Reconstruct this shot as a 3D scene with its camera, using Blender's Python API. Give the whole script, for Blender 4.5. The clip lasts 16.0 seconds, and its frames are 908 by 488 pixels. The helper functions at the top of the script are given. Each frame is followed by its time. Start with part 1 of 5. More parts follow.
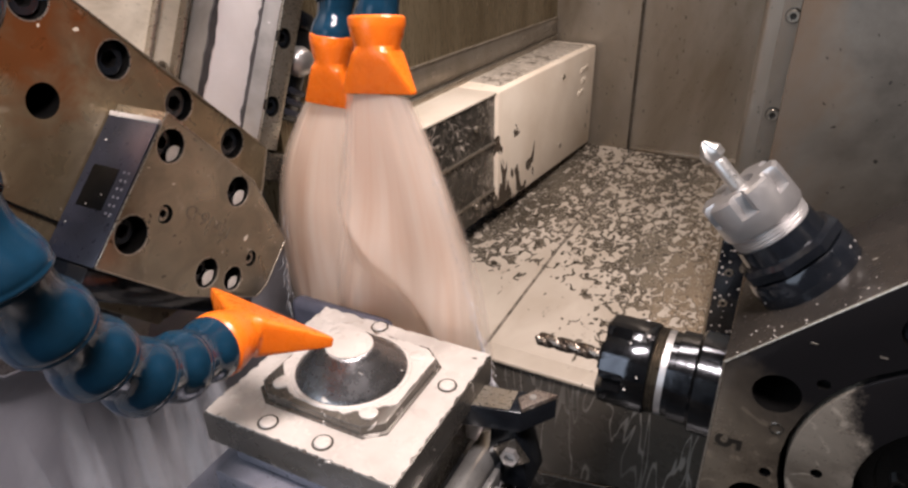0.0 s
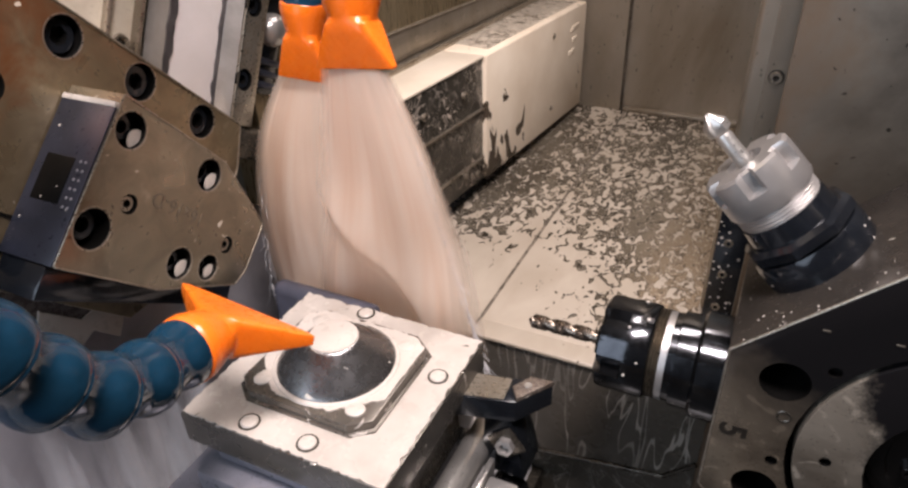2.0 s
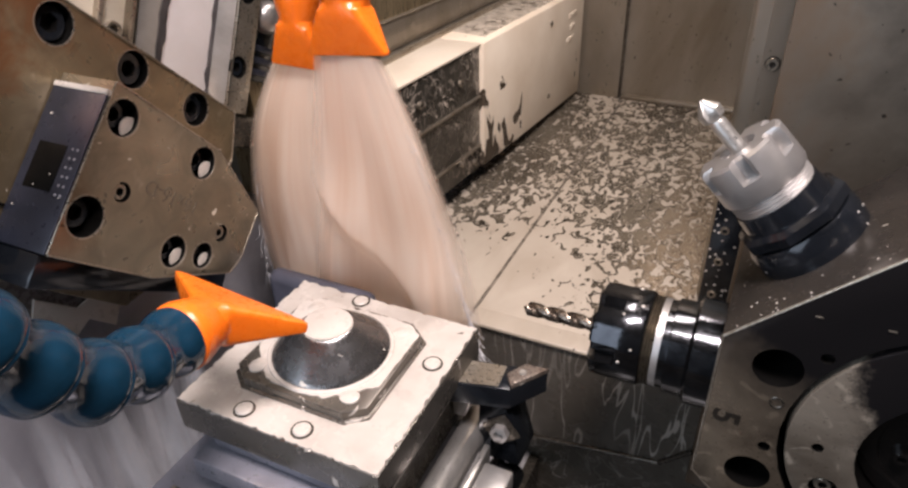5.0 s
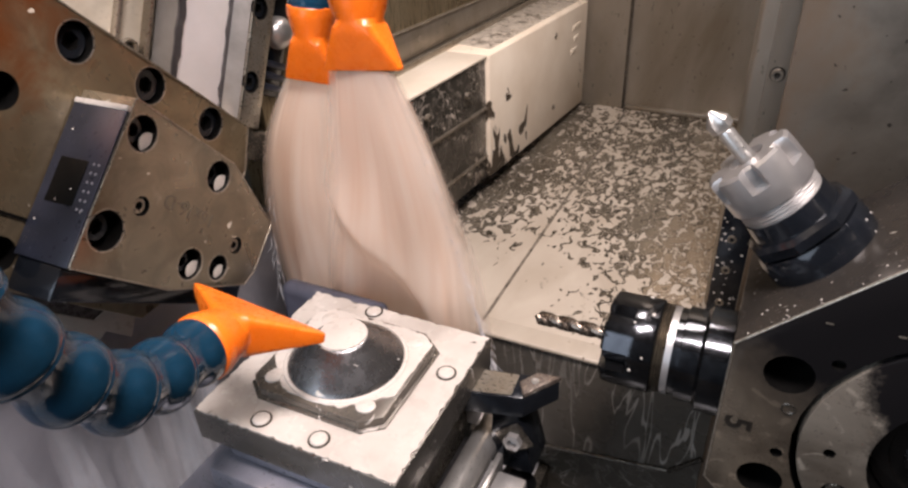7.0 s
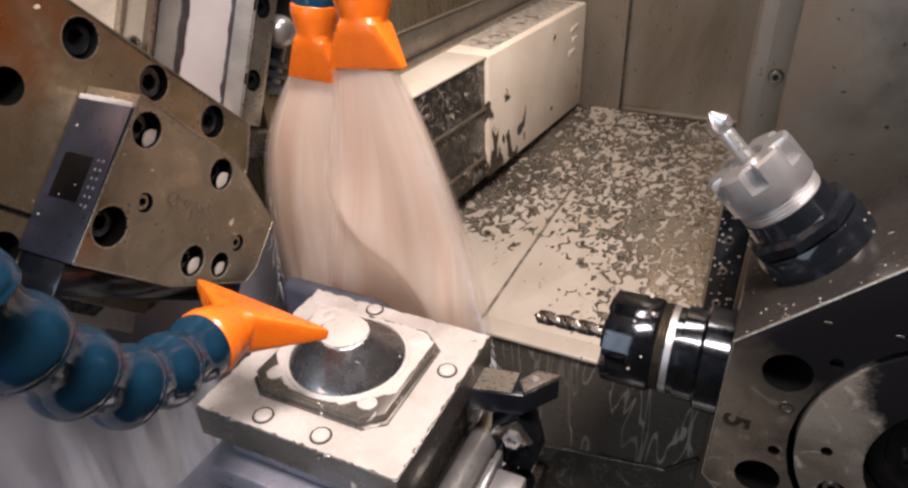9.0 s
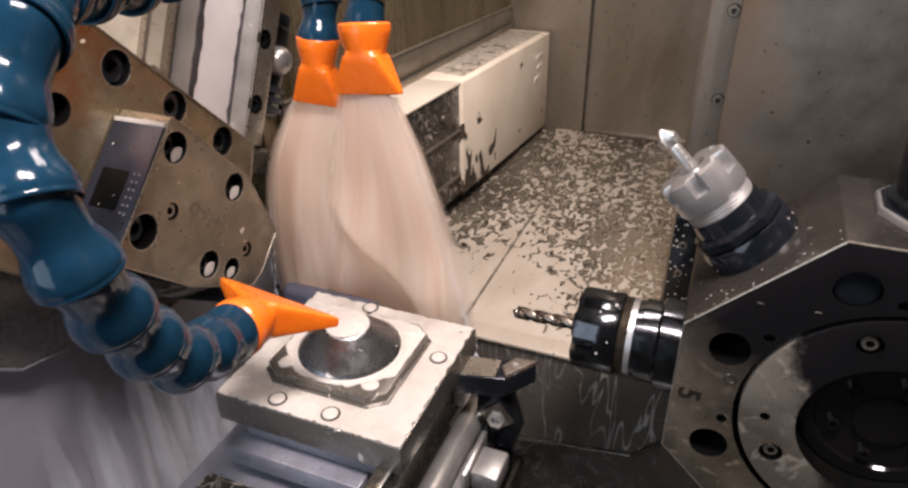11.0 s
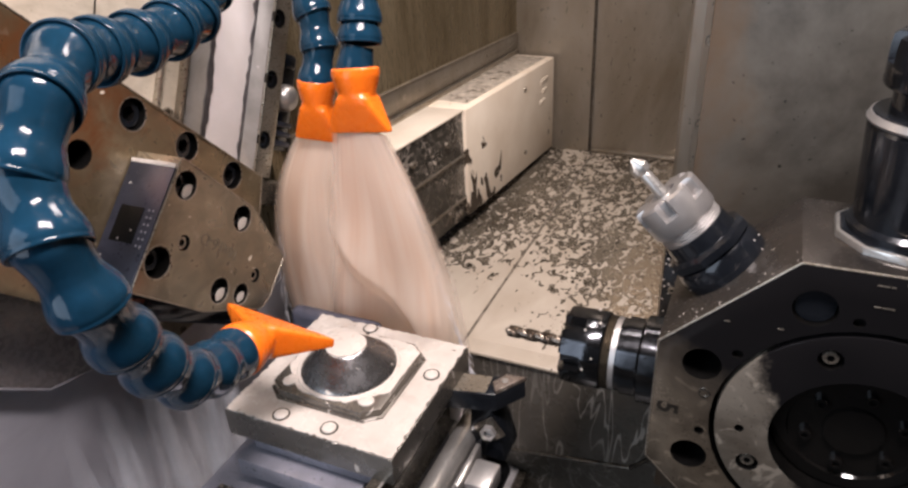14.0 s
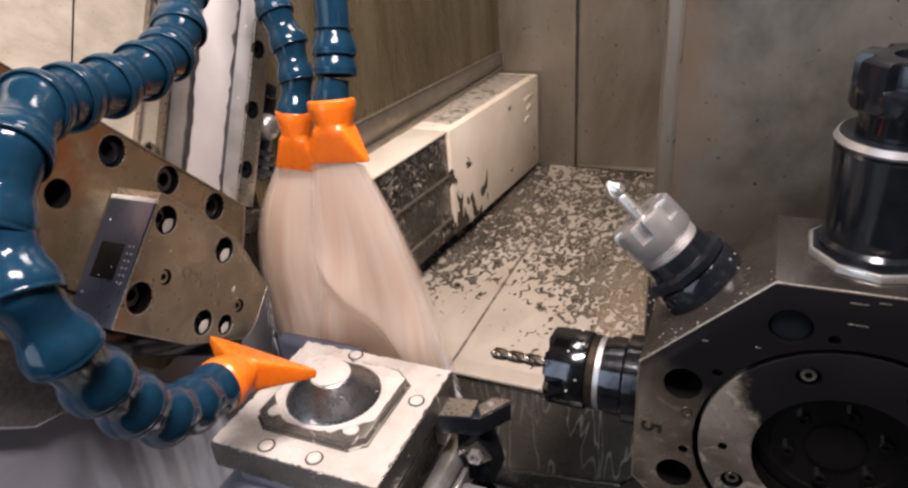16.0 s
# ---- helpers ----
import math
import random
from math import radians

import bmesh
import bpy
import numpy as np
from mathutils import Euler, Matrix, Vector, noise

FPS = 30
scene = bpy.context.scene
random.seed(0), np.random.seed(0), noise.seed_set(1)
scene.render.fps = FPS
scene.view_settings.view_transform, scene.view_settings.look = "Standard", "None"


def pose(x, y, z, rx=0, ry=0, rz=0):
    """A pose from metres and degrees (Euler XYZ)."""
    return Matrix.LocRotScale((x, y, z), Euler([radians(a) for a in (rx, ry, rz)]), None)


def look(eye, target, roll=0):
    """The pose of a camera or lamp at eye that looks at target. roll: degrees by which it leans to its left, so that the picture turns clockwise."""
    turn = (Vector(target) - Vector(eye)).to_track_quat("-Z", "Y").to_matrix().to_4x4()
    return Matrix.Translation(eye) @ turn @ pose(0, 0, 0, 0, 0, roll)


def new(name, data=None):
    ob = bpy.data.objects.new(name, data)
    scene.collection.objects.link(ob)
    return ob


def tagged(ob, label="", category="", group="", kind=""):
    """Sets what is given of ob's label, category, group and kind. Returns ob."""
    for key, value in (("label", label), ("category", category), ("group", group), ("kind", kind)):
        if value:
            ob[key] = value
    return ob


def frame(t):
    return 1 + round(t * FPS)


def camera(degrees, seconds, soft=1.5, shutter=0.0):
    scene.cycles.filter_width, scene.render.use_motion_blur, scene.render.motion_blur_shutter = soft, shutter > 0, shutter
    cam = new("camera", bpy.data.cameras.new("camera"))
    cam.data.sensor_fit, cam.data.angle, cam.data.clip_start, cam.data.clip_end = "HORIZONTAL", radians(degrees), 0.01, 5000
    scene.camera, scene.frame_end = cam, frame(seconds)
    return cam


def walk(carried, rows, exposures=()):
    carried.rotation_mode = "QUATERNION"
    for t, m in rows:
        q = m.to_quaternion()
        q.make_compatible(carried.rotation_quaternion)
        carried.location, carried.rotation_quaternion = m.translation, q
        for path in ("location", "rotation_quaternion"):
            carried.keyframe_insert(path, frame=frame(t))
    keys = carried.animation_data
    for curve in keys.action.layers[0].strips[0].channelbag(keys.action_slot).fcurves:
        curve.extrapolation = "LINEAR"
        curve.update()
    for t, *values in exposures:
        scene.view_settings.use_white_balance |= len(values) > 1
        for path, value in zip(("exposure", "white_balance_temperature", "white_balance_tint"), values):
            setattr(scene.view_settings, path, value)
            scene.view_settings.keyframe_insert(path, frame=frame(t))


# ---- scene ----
cam = camera(66.2, 16.0, soft=2.5)
PATH = [
    (0, (0.048, 0.036, 0.345), (-0.753, 1.595, -0.618), -1.0),
    (0.5, (0.04, 0.053, 0.338), (-0.768, 1.565, -0.693), -1.7),
    (1, (0.033, 0.057, 0.334), (-0.77, 1.561, -0.712), -1.7),
    (1.5, (0.037, 0.061, 0.341), (-0.745, 1.569, -0.714), -1.9),
    (2, (0.038, 0.06, 0.345), (-0.716, 1.575, -0.722), -1.9),
    (2.5, (0.037, 0.057, 0.346), (-0.722, 1.564, -0.726), -1.9),
    (3, (0.038, 0.057, 0.346), (-0.705, 1.561, -0.745), -1.8),
    (3.5, (0.037, 0.057, 0.346), (-0.718, 1.562, -0.734), -2.2),
    (4, (0.039, 0.06, 0.344), (-0.717, 1.56, -0.742), -2.6),
    (4.2, (0.041, 0.061, 0.345), (-0.703, 1.557, -0.755), -2.0),
    (6.3, (0.04, 0.061, 0.342), (-0.717, 1.567, -0.734), -2.2),
    (6.5, (0.038, 0.059, 0.343), (-0.711, 1.569, -0.734), -2.3),
    (7, (0.038, 0.055, 0.347), (-0.722, 1.566, -0.72), -2.6),
    (7.5, (0.038, 0.052, 0.349), (-0.728, 1.566, -0.71), -2.6),
    (8, (0.038, 0.052, 0.348), (-0.718, 1.57, -0.713), -2.4),
    (8.5, (0.036, 0.051, 0.348), (-0.719, 1.569, -0.713), -2.4),
    (9, (0.036, 0.051, 0.347), (-0.711, 1.57, -0.717), -2.0),
    (9.5, (0.037, 0.051, 0.347), (-0.698, 1.583, -0.709), -1.8),
    (10, (0.031, 0.032, 0.351), (-0.659, 1.596, -0.688), -1.0),
    (10.2, (0.033, 0.02, 0.355), (-0.612, 1.604, -0.682), -0.5),
    (12.3, (0.055, -0.007, 0.366), (-0.673, 1.579, -0.612), -2.2),
    (12.5, (0.055, -0.008, 0.364), (-0.676, 1.572, -0.621), -2.2),
    (13, (0.059, -0.007, 0.366), (-0.682, 1.573, -0.611), -2.9),
    (13.5, (0.06, -0.011, 0.372), (-0.688, 1.568, -0.602), -2.9),
    (14, (0.075, -0.011, 0.382), (-0.674, 1.572, -0.585), -3.2),
    (14.5, (0.083, -0.009, 0.39), (-0.67, 1.586, -0.552), -4.2),
    (15, (0.084, -0.009, 0.391), (-0.674, 1.589, -0.543), -4.7),
    (15.5, (0.085, -0.007, 0.391), (-0.669, 1.598, -0.533), -4.7),
    (16, (0.084, -0.006, 0.39), (-0.66, 1.597, -0.545), -4.6),
]
walk(cam, [(t, look(eye, target, roll)) for t, eye, target, roll in PATH])

# ---------------------------------------------------------------- world, lamps
world = bpy.data.worlds.new("shop")
scene.world = world
world.use_nodes = True
world.node_tree.nodes["Background"].inputs[0].default_value = (0.55, 0.65, 0.85, 1)
world.node_tree.nodes["Background"].inputs[1].default_value = 0.05


def area_lamp(name, eye, target, sx, sy, watts, colour):
    data = bpy.data.lights.new(name, "AREA")
    data.shape, data.size, data.size_y, data.energy, data.color = "RECTANGLE", sx, sy, watts, colour
    ob = new(name, data)
    ob.matrix_world = look(eye, target)
    return ob


area_lamp("work_light", (0.10, 0.10, 0.87), (-0.14, 0.36, 0.05), 0.28, 0.12, 13.5, (1.0, 0.892, 0.90))
area_lamp("rear_work_light", (0.0, 0.60, 0.88), (-0.10, 0.62, 0.0), 0.26, 0.10, 4.2, (1.0, 0.88, 0.85))
area_lamp("door_light", (-0.34, -0.42, 0.40), (-0.24, 0.4, 0.0), 0.5, 0.75, 4.6, (0.74, 0.84, 1.0))


# ---------------------------------------------------------------- materials
def material(name):
    m = bpy.data.materials.new(name)
    m.use_nodes = True
    t = m.node_tree
    return m, t, t.nodes["Principled BSDF"]


def node(t, kind, **values):
    n = t.nodes.new(kind)
    for key, v in values.items():
        n.inputs[key.replace("_", " ")].default_value = v
    return n


def ramp(t, source, stops):
    r = t.nodes.new("ShaderNodeValToRGB")
    while len(r.color_ramp.elements) < len(stops):
        r.color_ramp.elements.new(0.5)
    for e, (p, c) in zip(r.color_ramp.elements, stops):
        e.position = p
        e.color = (*c, 1) if len(c) == 3 else c
    t.links.new(source, r.inputs[0])
    return r.outputs[0]


def mixed(t, factor, a, b):
    n = t.nodes.new("ShaderNodeMix")
    n.data_type = "RGBA"
    for i, v in ((0, factor), (6, a), (7, b)):
        if isinstance(v, bpy.types.NodeSocket):
            t.links.new(v, n.inputs[i])
        elif i == 0:
            n.inputs[0].default_value = v
        else:
            n.inputs[i].default_value = (*v, 1)
    return n.outputs[2]


def noisy(t, scale, detail=4.0, rough=0.6, stretch=None, distortion=0.0):
    c = t.nodes.new("ShaderNodeTexCoord").outputs["Object"]
    if stretch:
        mp = t.nodes.new("ShaderNodeMapping")
        mp.inputs["Scale"].default_value = stretch
        t.links.new(c, mp.inputs[0])
        c = mp.outputs[0]
    n = node(t, "ShaderNodeTexNoise", Scale=scale, Detail=detail, Roughness=rough, Distortion=distortion)
    t.links.new(c, n.inputs["Vector"])
    return n.outputs[0]


def bump(t, b, height, strength, distance=0.001, after=None):
    n = node(t, "ShaderNodeBump", Strength=strength, Distance=distance)
    t.links.new(height, n.inputs["Height"])
    if after:
        t.links.new(after, n.inputs["Normal"])
    t.links.new(n.outputs[0], b.inputs["Normal"])
    return n.outputs[0]


def surface(name, light, dark, rough=(0.25, 0.5), metal=0.8, scale=25.0, grain=400.0, relief=0.15, spots=None, spot_at=0.66, stretch=None, coat=0.0):
    """A worn surface: two base tones in large stains, fine grain, and small splashes on top."""
    m, t, b = material(name)
    big = noisy(t, scale, 5, 0.62, stretch, 0.4)
    fine = noisy(t, grain, 3, 0.6, stretch)
    col = mixed(t, ramp(t, big, [(0.35, (0, 0, 0)), (0.65, (1, 1, 1))]), dark, light)
    b.inputs["Metallic"].default_value = metal
    b.inputs["Coat Weight"].default_value = coat
    b.inputs["Coat Roughness"].default_value = 0.12
    rg = ramp(t, fine, [(0.3, (rough[0],) * 3), (0.7, (rough[1],) * 3)])
    if spots:
        sp = noisy(t, 130, 2, 0.5, None, 0.6)
        mask = ramp(t, sp, [(spot_at, (0, 0, 0)), (spot_at + 0.03, (1, 1, 1))])
        col = mixed(t, mask, col, spots)
        inv = t.nodes.new("ShaderNodeMath")
        inv.operation = "MULTIPLY_ADD"
        t.links.new(mask, inv.inputs[0])
        inv.inputs[1].default_value, inv.inputs[2].default_value = -metal, metal
        t.links.new(inv.outputs[0], b.inputs["Metallic"])
    t.links.new(col, b.inputs["Base Color"])
    t.links.new(rg, b.inputs["Roughness"])
    first = bump(t, b, fine, relief, 0.0004)
    bump(t, b, big, relief, 0.001, first)
    return m


MILK = (0.49, 0.445, 0.40)
M = {}
M["steel"] = surface("machined_steel", (0.42, 0.38, 0.32), (0.26, 0.22, 0.17), (0.22, 0.42), 0.85, 30, 500, 0.1)
M["black"] = surface("black_oxide_steel", (0.013, 0.015, 0.019), (0.006, 0.007, 0.009), (0.08, 0.22), 0.3, 30, 300, 0.05)
M["gloss"] = surface("glossy_black_oil", (0.006, 0.0055, 0.005), (0.004, 0.0035, 0.0035), (0.05, 0.12), 0.0, 12, 60, 0.25)
M["dark"] = surface("dark_wet_steel", (0.11, 0.095, 0.075), (0.035, 0.03, 0.025), (0.12, 0.35), 0.6, 30, 350, 0.15, (0.45, 0.4, 0.33), 0.72)
M["bright"] = surface("bright_turned_steel", (0.56, 0.54, 0.51), (0.44, 0.42, 0.39), (0.26, 0.40), 0.85, 60, 600, 0.05)
M["steeltip"] = surface("stained_carbide", (0.24, 0.20, 0.17), (0.10, 0.075, 0.06), (0.18, 0.4), 0.6, 90, 500, 0.15, (0.4, 0.36, 0.31), 0.68)
M["engraved"] = surface("faint_engraving", (0.19, 0.165, 0.125), (0.15, 0.125, 0.095), (0.25, 0.4), 0.6, 60, 400, 0.05)
M["engraved_dark"] = surface("dark_engraving", (0.030, 0.025, 0.020), (0.018, 0.015, 0.012), (0.3, 0.45), 0.4, 60, 400, 0.05)
M["cone"] = surface("turned_cone_steel", (0.27, 0.26, 0.255), (0.19, 0.185, 0.185), (0.22, 0.32), 0.92, 12, 200, 0.02, (0.62, 0.57, 0.50), 0.70)
cone_tree = M["cone"].node_tree
cone_tree.nodes["Principled BSDF"].inputs["Anisotropic"].default_value = 0.85
lay = cone_tree.nodes.new("ShaderNodeTangent")
lay.direction_type, lay.axis = "RADIAL", "Z"
cone_tree.links.new(lay.outputs[0], cone_tree.nodes["Principled BSDF"].inputs["Tangent"])
M["covergrey"] = surface("wet_grey_cover", (0.30, 0.293, 0.32), (0.17, 0.165, 0.182), (0.3, 0.5), 0.25, 9, 250, 0.1)
M["coverdark"] = surface("dark_wet_cover", (0.185, 0.163, 0.155), (0.105, 0.094, 0.090), (0.15, 0.4), 0.3, 12, 250, 0.08, (0.3, 0.29, 0.3), 0.74)
M["pool"] = surface("coolant_pool", (0.36, 0.345, 0.34), (0.22, 0.21, 0.205), (0.15, 0.35), 0.0, 14, 60, 0.2)
M["nutgrey"] = surface("satin_nut_steel", (0.44, 0.42, 0.405), (0.35, 0.333, 0.32), (0.30, 0.40), 0.72, 18, 300, 0.02)
M["brass"] = surface("oily_brass_thread", (0.23, 0.195, 0.15), (0.10, 0.085, 0.065), (0.25, 0.4), 0.9, 60, 500, 0.1)
M["seam"] = surface("wet_seam_steel", (0.24, 0.205, 0.165), (0.07, 0.058, 0.045), (0.18, 0.4), 0.35, 70, 250, 0.15)


def oily_plate(name, light, dark, rust, seat, reach, metal):
    """Oil-browned steel: broad tone changes, a rust bloom round one spot, thin dried runs and specks."""
    m, t, b = material(name)
    pos = t.nodes.new("ShaderNodeNewGeometry").outputs["Position"]
    dist = t.nodes.new("ShaderNodeVectorMath")
    dist.operation = "DISTANCE"
    t.links.new(pos, dist.inputs[0])
    dist.inputs[1].default_value = seat
    near = t.nodes.new("ShaderNodeMapRange")
    t.links.new(dist.outputs["Value"], near.inputs[0])
    for i, v in ((1, 0.0), (2, reach), (3, 0.42), (4, -0.20)):
        near.inputs[i].default_value = v
    add = t.nodes.new("ShaderNodeMath")
    add.operation = "ADD"
    t.links.new(noisy(t, 42, 6, 0.65, (1, 1, 0.8), 0.6), add.inputs[0])
    t.links.new(near.outputs[0], add.inputs[1])
    bloom = ramp(t, add.outputs[0], [(0.50, (0, 0, 0)), (0.85, (1, 1, 1))])
    big = noisy(t, 11, 4, 0.55, None, 0.5)
    mid = noisy(t, 60, 4, 0.6, (1, 1, 0.5), 0.8)
    col = mixed(t, ramp(t, big, [(0.32, (0, 0, 0)), (0.68, (1, 1, 1))]), dark, light)
    col = mixed(t, ramp(t, mid, [(0.45, (0, 0, 0)), (0.75, (0.55,) * 3)]), col, tuple(v * 0.55 for v in dark))
    col = mixed(t, bloom, col, rust)
    line = ramp(t, noisy(t, 95, 2, 0.5, (1, 1, 0.07), 0.3), [(0.66, (0, 0, 0)), (0.80, (0.30,) * 3)])
    speck = ramp(t, noisy(t, 170, 1.5, 0.5, None, 0.5), [(0.735, (0, 0, 0)), (0.755, (0.9,) * 3)])
    top = t.nodes.new("ShaderNodeMath")
    top.operation = "MAXIMUM"
    t.links.new(line, top.inputs[0])
    t.links.new(speck, top.inputs[1])
    t.links.new(mixed(t, top.outputs[0], col, (0.52, 0.45, 0.36)), b.inputs["Base Color"])
    t.links.new(ramp(t, top.outputs[0], [(0, (metal,) * 3), (1, (0.0,) * 3)]), b.inputs["Metallic"])
    t.links.new(ramp(t, mid, [(0.3, (0.24,) * 3), (0.7, (0.40,) * 3)]), b.inputs["Roughness"])
    bump(t, b, big, 0.06, 0.001)
    return m


M["disc"] = oily_plate("oily_brown_steel", (0.265, 0.208, 0.130), (0.145, 0.104, 0.060), (0.17, 0.062, 0.020), (-0.2555, 0.226, 0.288), 0.075, 0.65)
M["clamp"] = oily_plate("ground_tool_steel", (0.30, 0.255, 0.185), (0.185, 0.155, 0.110), (0.16, 0.12, 0.075), (-0.221, 0.22, 0.20), 0.03, 0.70)


def reflection_darkened(name, light, dark, edge, lean, soft):
    """Bare tan steel, painted near-black beyond a ragged edge for the dark reflection there."""
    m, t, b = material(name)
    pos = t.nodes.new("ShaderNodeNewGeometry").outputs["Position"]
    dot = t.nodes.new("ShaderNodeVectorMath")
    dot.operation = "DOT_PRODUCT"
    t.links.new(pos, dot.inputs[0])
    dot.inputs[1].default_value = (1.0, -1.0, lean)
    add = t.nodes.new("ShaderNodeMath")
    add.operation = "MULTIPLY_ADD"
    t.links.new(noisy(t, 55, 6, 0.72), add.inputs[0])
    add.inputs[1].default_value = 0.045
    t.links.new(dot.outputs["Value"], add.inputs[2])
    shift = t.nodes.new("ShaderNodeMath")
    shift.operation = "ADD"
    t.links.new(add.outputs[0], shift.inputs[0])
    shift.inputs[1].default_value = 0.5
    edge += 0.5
    # mask of the dark reflection painted over the tan
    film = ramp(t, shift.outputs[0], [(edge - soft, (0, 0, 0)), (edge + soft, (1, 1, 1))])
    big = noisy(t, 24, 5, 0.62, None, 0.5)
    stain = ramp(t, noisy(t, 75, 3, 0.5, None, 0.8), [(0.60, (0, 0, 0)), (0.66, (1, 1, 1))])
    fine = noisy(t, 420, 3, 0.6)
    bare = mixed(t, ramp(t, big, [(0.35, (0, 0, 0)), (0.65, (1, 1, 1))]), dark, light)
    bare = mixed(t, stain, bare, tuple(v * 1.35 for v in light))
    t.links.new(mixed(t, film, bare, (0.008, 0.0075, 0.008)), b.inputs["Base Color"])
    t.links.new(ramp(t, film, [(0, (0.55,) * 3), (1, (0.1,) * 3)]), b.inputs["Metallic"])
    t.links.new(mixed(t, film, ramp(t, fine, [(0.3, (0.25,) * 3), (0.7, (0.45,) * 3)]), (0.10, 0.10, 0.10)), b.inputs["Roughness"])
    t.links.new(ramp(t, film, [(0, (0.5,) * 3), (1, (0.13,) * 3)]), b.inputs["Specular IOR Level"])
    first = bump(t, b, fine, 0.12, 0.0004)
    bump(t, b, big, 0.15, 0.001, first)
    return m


# the black right-hand part of face and hub is a reflection put into the colour
M["turret"] = reflection_darkened("turret_steel", (0.195, 0.157, 0.115), (0.085, 0.066, 0.047), -0.104, 1.3, 0.050)
M["hubdisc"] = reflection_darkened("hub_steel_dark_reflection", (0.27, 0.235, 0.19), (0.13, 0.108, 0.084), -0.151, 0.4, 0.004)
M["chrome"] = surface("dark_chromed_steel", (0.075, 0.077, 0.082), (0.040, 0.041, 0.045), (0.09, 0.18), 0.95, 50, 500, 0.05)
M["flankgrey"] = surface("grey_painted_flank", (0.30, 0.28, 0.26), (0.19, 0.175, 0.16), (0.3, 0.45), 0.3, 24, 300, 0.06, (0.6, 0.55, 0.5), 0.73)
M["sealant"] = surface("dark_grey_sealant", (0.085, 0.077, 0.077), (0.035, 0.032, 0.033), (0.35, 0.55), 0.0, 60, 300, 0.2)
M["flat"] = surface("oily_turret_flat", (0.062, 0.053, 0.045), (0.022, 0.020, 0.019), (0.14, 0.30), 0.5, 16, 300, 0.06, (0.28, 0.25, 0.21), 0.75, (1, 0.3, 1))
M["drillsteel"] = surface("used_drill_steel", (0.21, 0.17, 0.135), (0.10, 0.08, 0.065), (0.2, 0.35), 0.9, 90, 500, 0.08)
# near-black colour stands in for the shade inside bores, slots and slits
M["hole"] = surface("recess_shade_black", (0.006, 0.0055, 0.005), (0.003, 0.003, 0.003), (0.3, 0.5), 0.2, 40, 300, 0.05)
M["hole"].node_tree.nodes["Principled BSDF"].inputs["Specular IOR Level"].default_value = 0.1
M["wall"] = surface("wall_sheet_steel", (0.325, 0.292, 0.245), (0.165, 0.131, 0.088), (0.26, 0.48), 0.7, 8, 300, 0.06, None, 0.7, (1, 1, 0.35))
M["panel"] = surface("grey_panel_steel", (0.185, 0.163, 0.128), (0.09, 0.073, 0.052), (0.28, 0.5), 0.5, 6, 300, 0.06, (0.03, 0.028, 0.025), 0.735)


def edge_stained(name, light, dark, rust, x0, x1):
    """Sheet steel with a ragged brown stain creeping in from its free edge."""
    m, t, b = material(name)
    sep = t.nodes.new("ShaderNodeSeparateXYZ")
    t.links.new(t.nodes.new("ShaderNodeNewGeometry").outputs["Position"], sep.inputs[0])
    near = t.nodes.new("ShaderNodeMapRange")
    t.links.new(sep.outputs[0], near.inputs[0])
    for i, v in ((1, x0), (2, x1), (3, 0.30), (4, -0.12)):
        near.inputs[i].default_value = v
    add = t.nodes.new("ShaderNodeMath")
    add.operation = "ADD"
    t.links.new(noisy(t, 22, 6, 0.65, (1, 1, 0.5), 0.4), add.inputs[0])
    t.links.new(near.outputs[0], add.inputs[1])
    stain = ramp(t, add.outputs[0], [(0.52, (0, 0, 0)), (0.85, (0.7,) * 3)])
    base = mixed(t, ramp(t, noisy(t, 7, 6, 0.65, None, 0.5), [(0.36, (0, 0, 0)), (0.64, (1, 1, 1))]), dark, light)
    fleck = ramp(t, noisy(t, 260, 2, 0.5, None, 0.5), [(0.72, (0, 0, 0)), (0.75, (1, 1, 1))])
    col = mixed(t, fleck, mixed(t, stain, base, rust), (0.025, 0.022, 0.018))
    t.links.new(col, b.inputs["Base Color"])
    b.inputs["Metallic"].default_value = 0.45
    smear = noisy(t, 14, 5, 0.6, (1, 1, 0.3))
    t.links.new(ramp(t, smear, [(0.3, (0.22,) * 3), (0.7, (0.5,) * 3)]), b.inputs["Roughness"])
    bump(t, b, smear, 0.06, 0.001)
    return m


M["rightpanel"] = edge_stained("stained_grey_panel", (0.138, 0.124, 0.103), (0.054, 0.047, 0.038), (0.135, 0.082, 0.043), 0.04, 0.085)
M["leftwall"] = surface("streaked_brown_wall", (0.25, 0.20, 0.125), (0.125, 0.093, 0.05), (0.2, 0.42), 0.6, 16, 350, 0.12, None, 0.7, (1, 1.6, 0.18))
M["cream"] = surface("cream_cover_paint", (0.66, 0.585, 0.48), (0.56, 0.48, 0.375), (0.3, 0.45), 0.0, 14, 300, 0.08)
M["creamwall"] = surface("streaked_cream_wall", (0.62, 0.56, 0.46), (0.40, 0.35, 0.275), (0.25, 0.45), 0.1, 22, 300, 0.12, None, 0.7, (1, 1.8, 0.14))
M["white"] = surface("white_grease_panel", (0.82, 0.77, 0.76), (0.70, 0.65, 0.62), (0.35, 0.55), 0.0, 10, 200, 0.1)
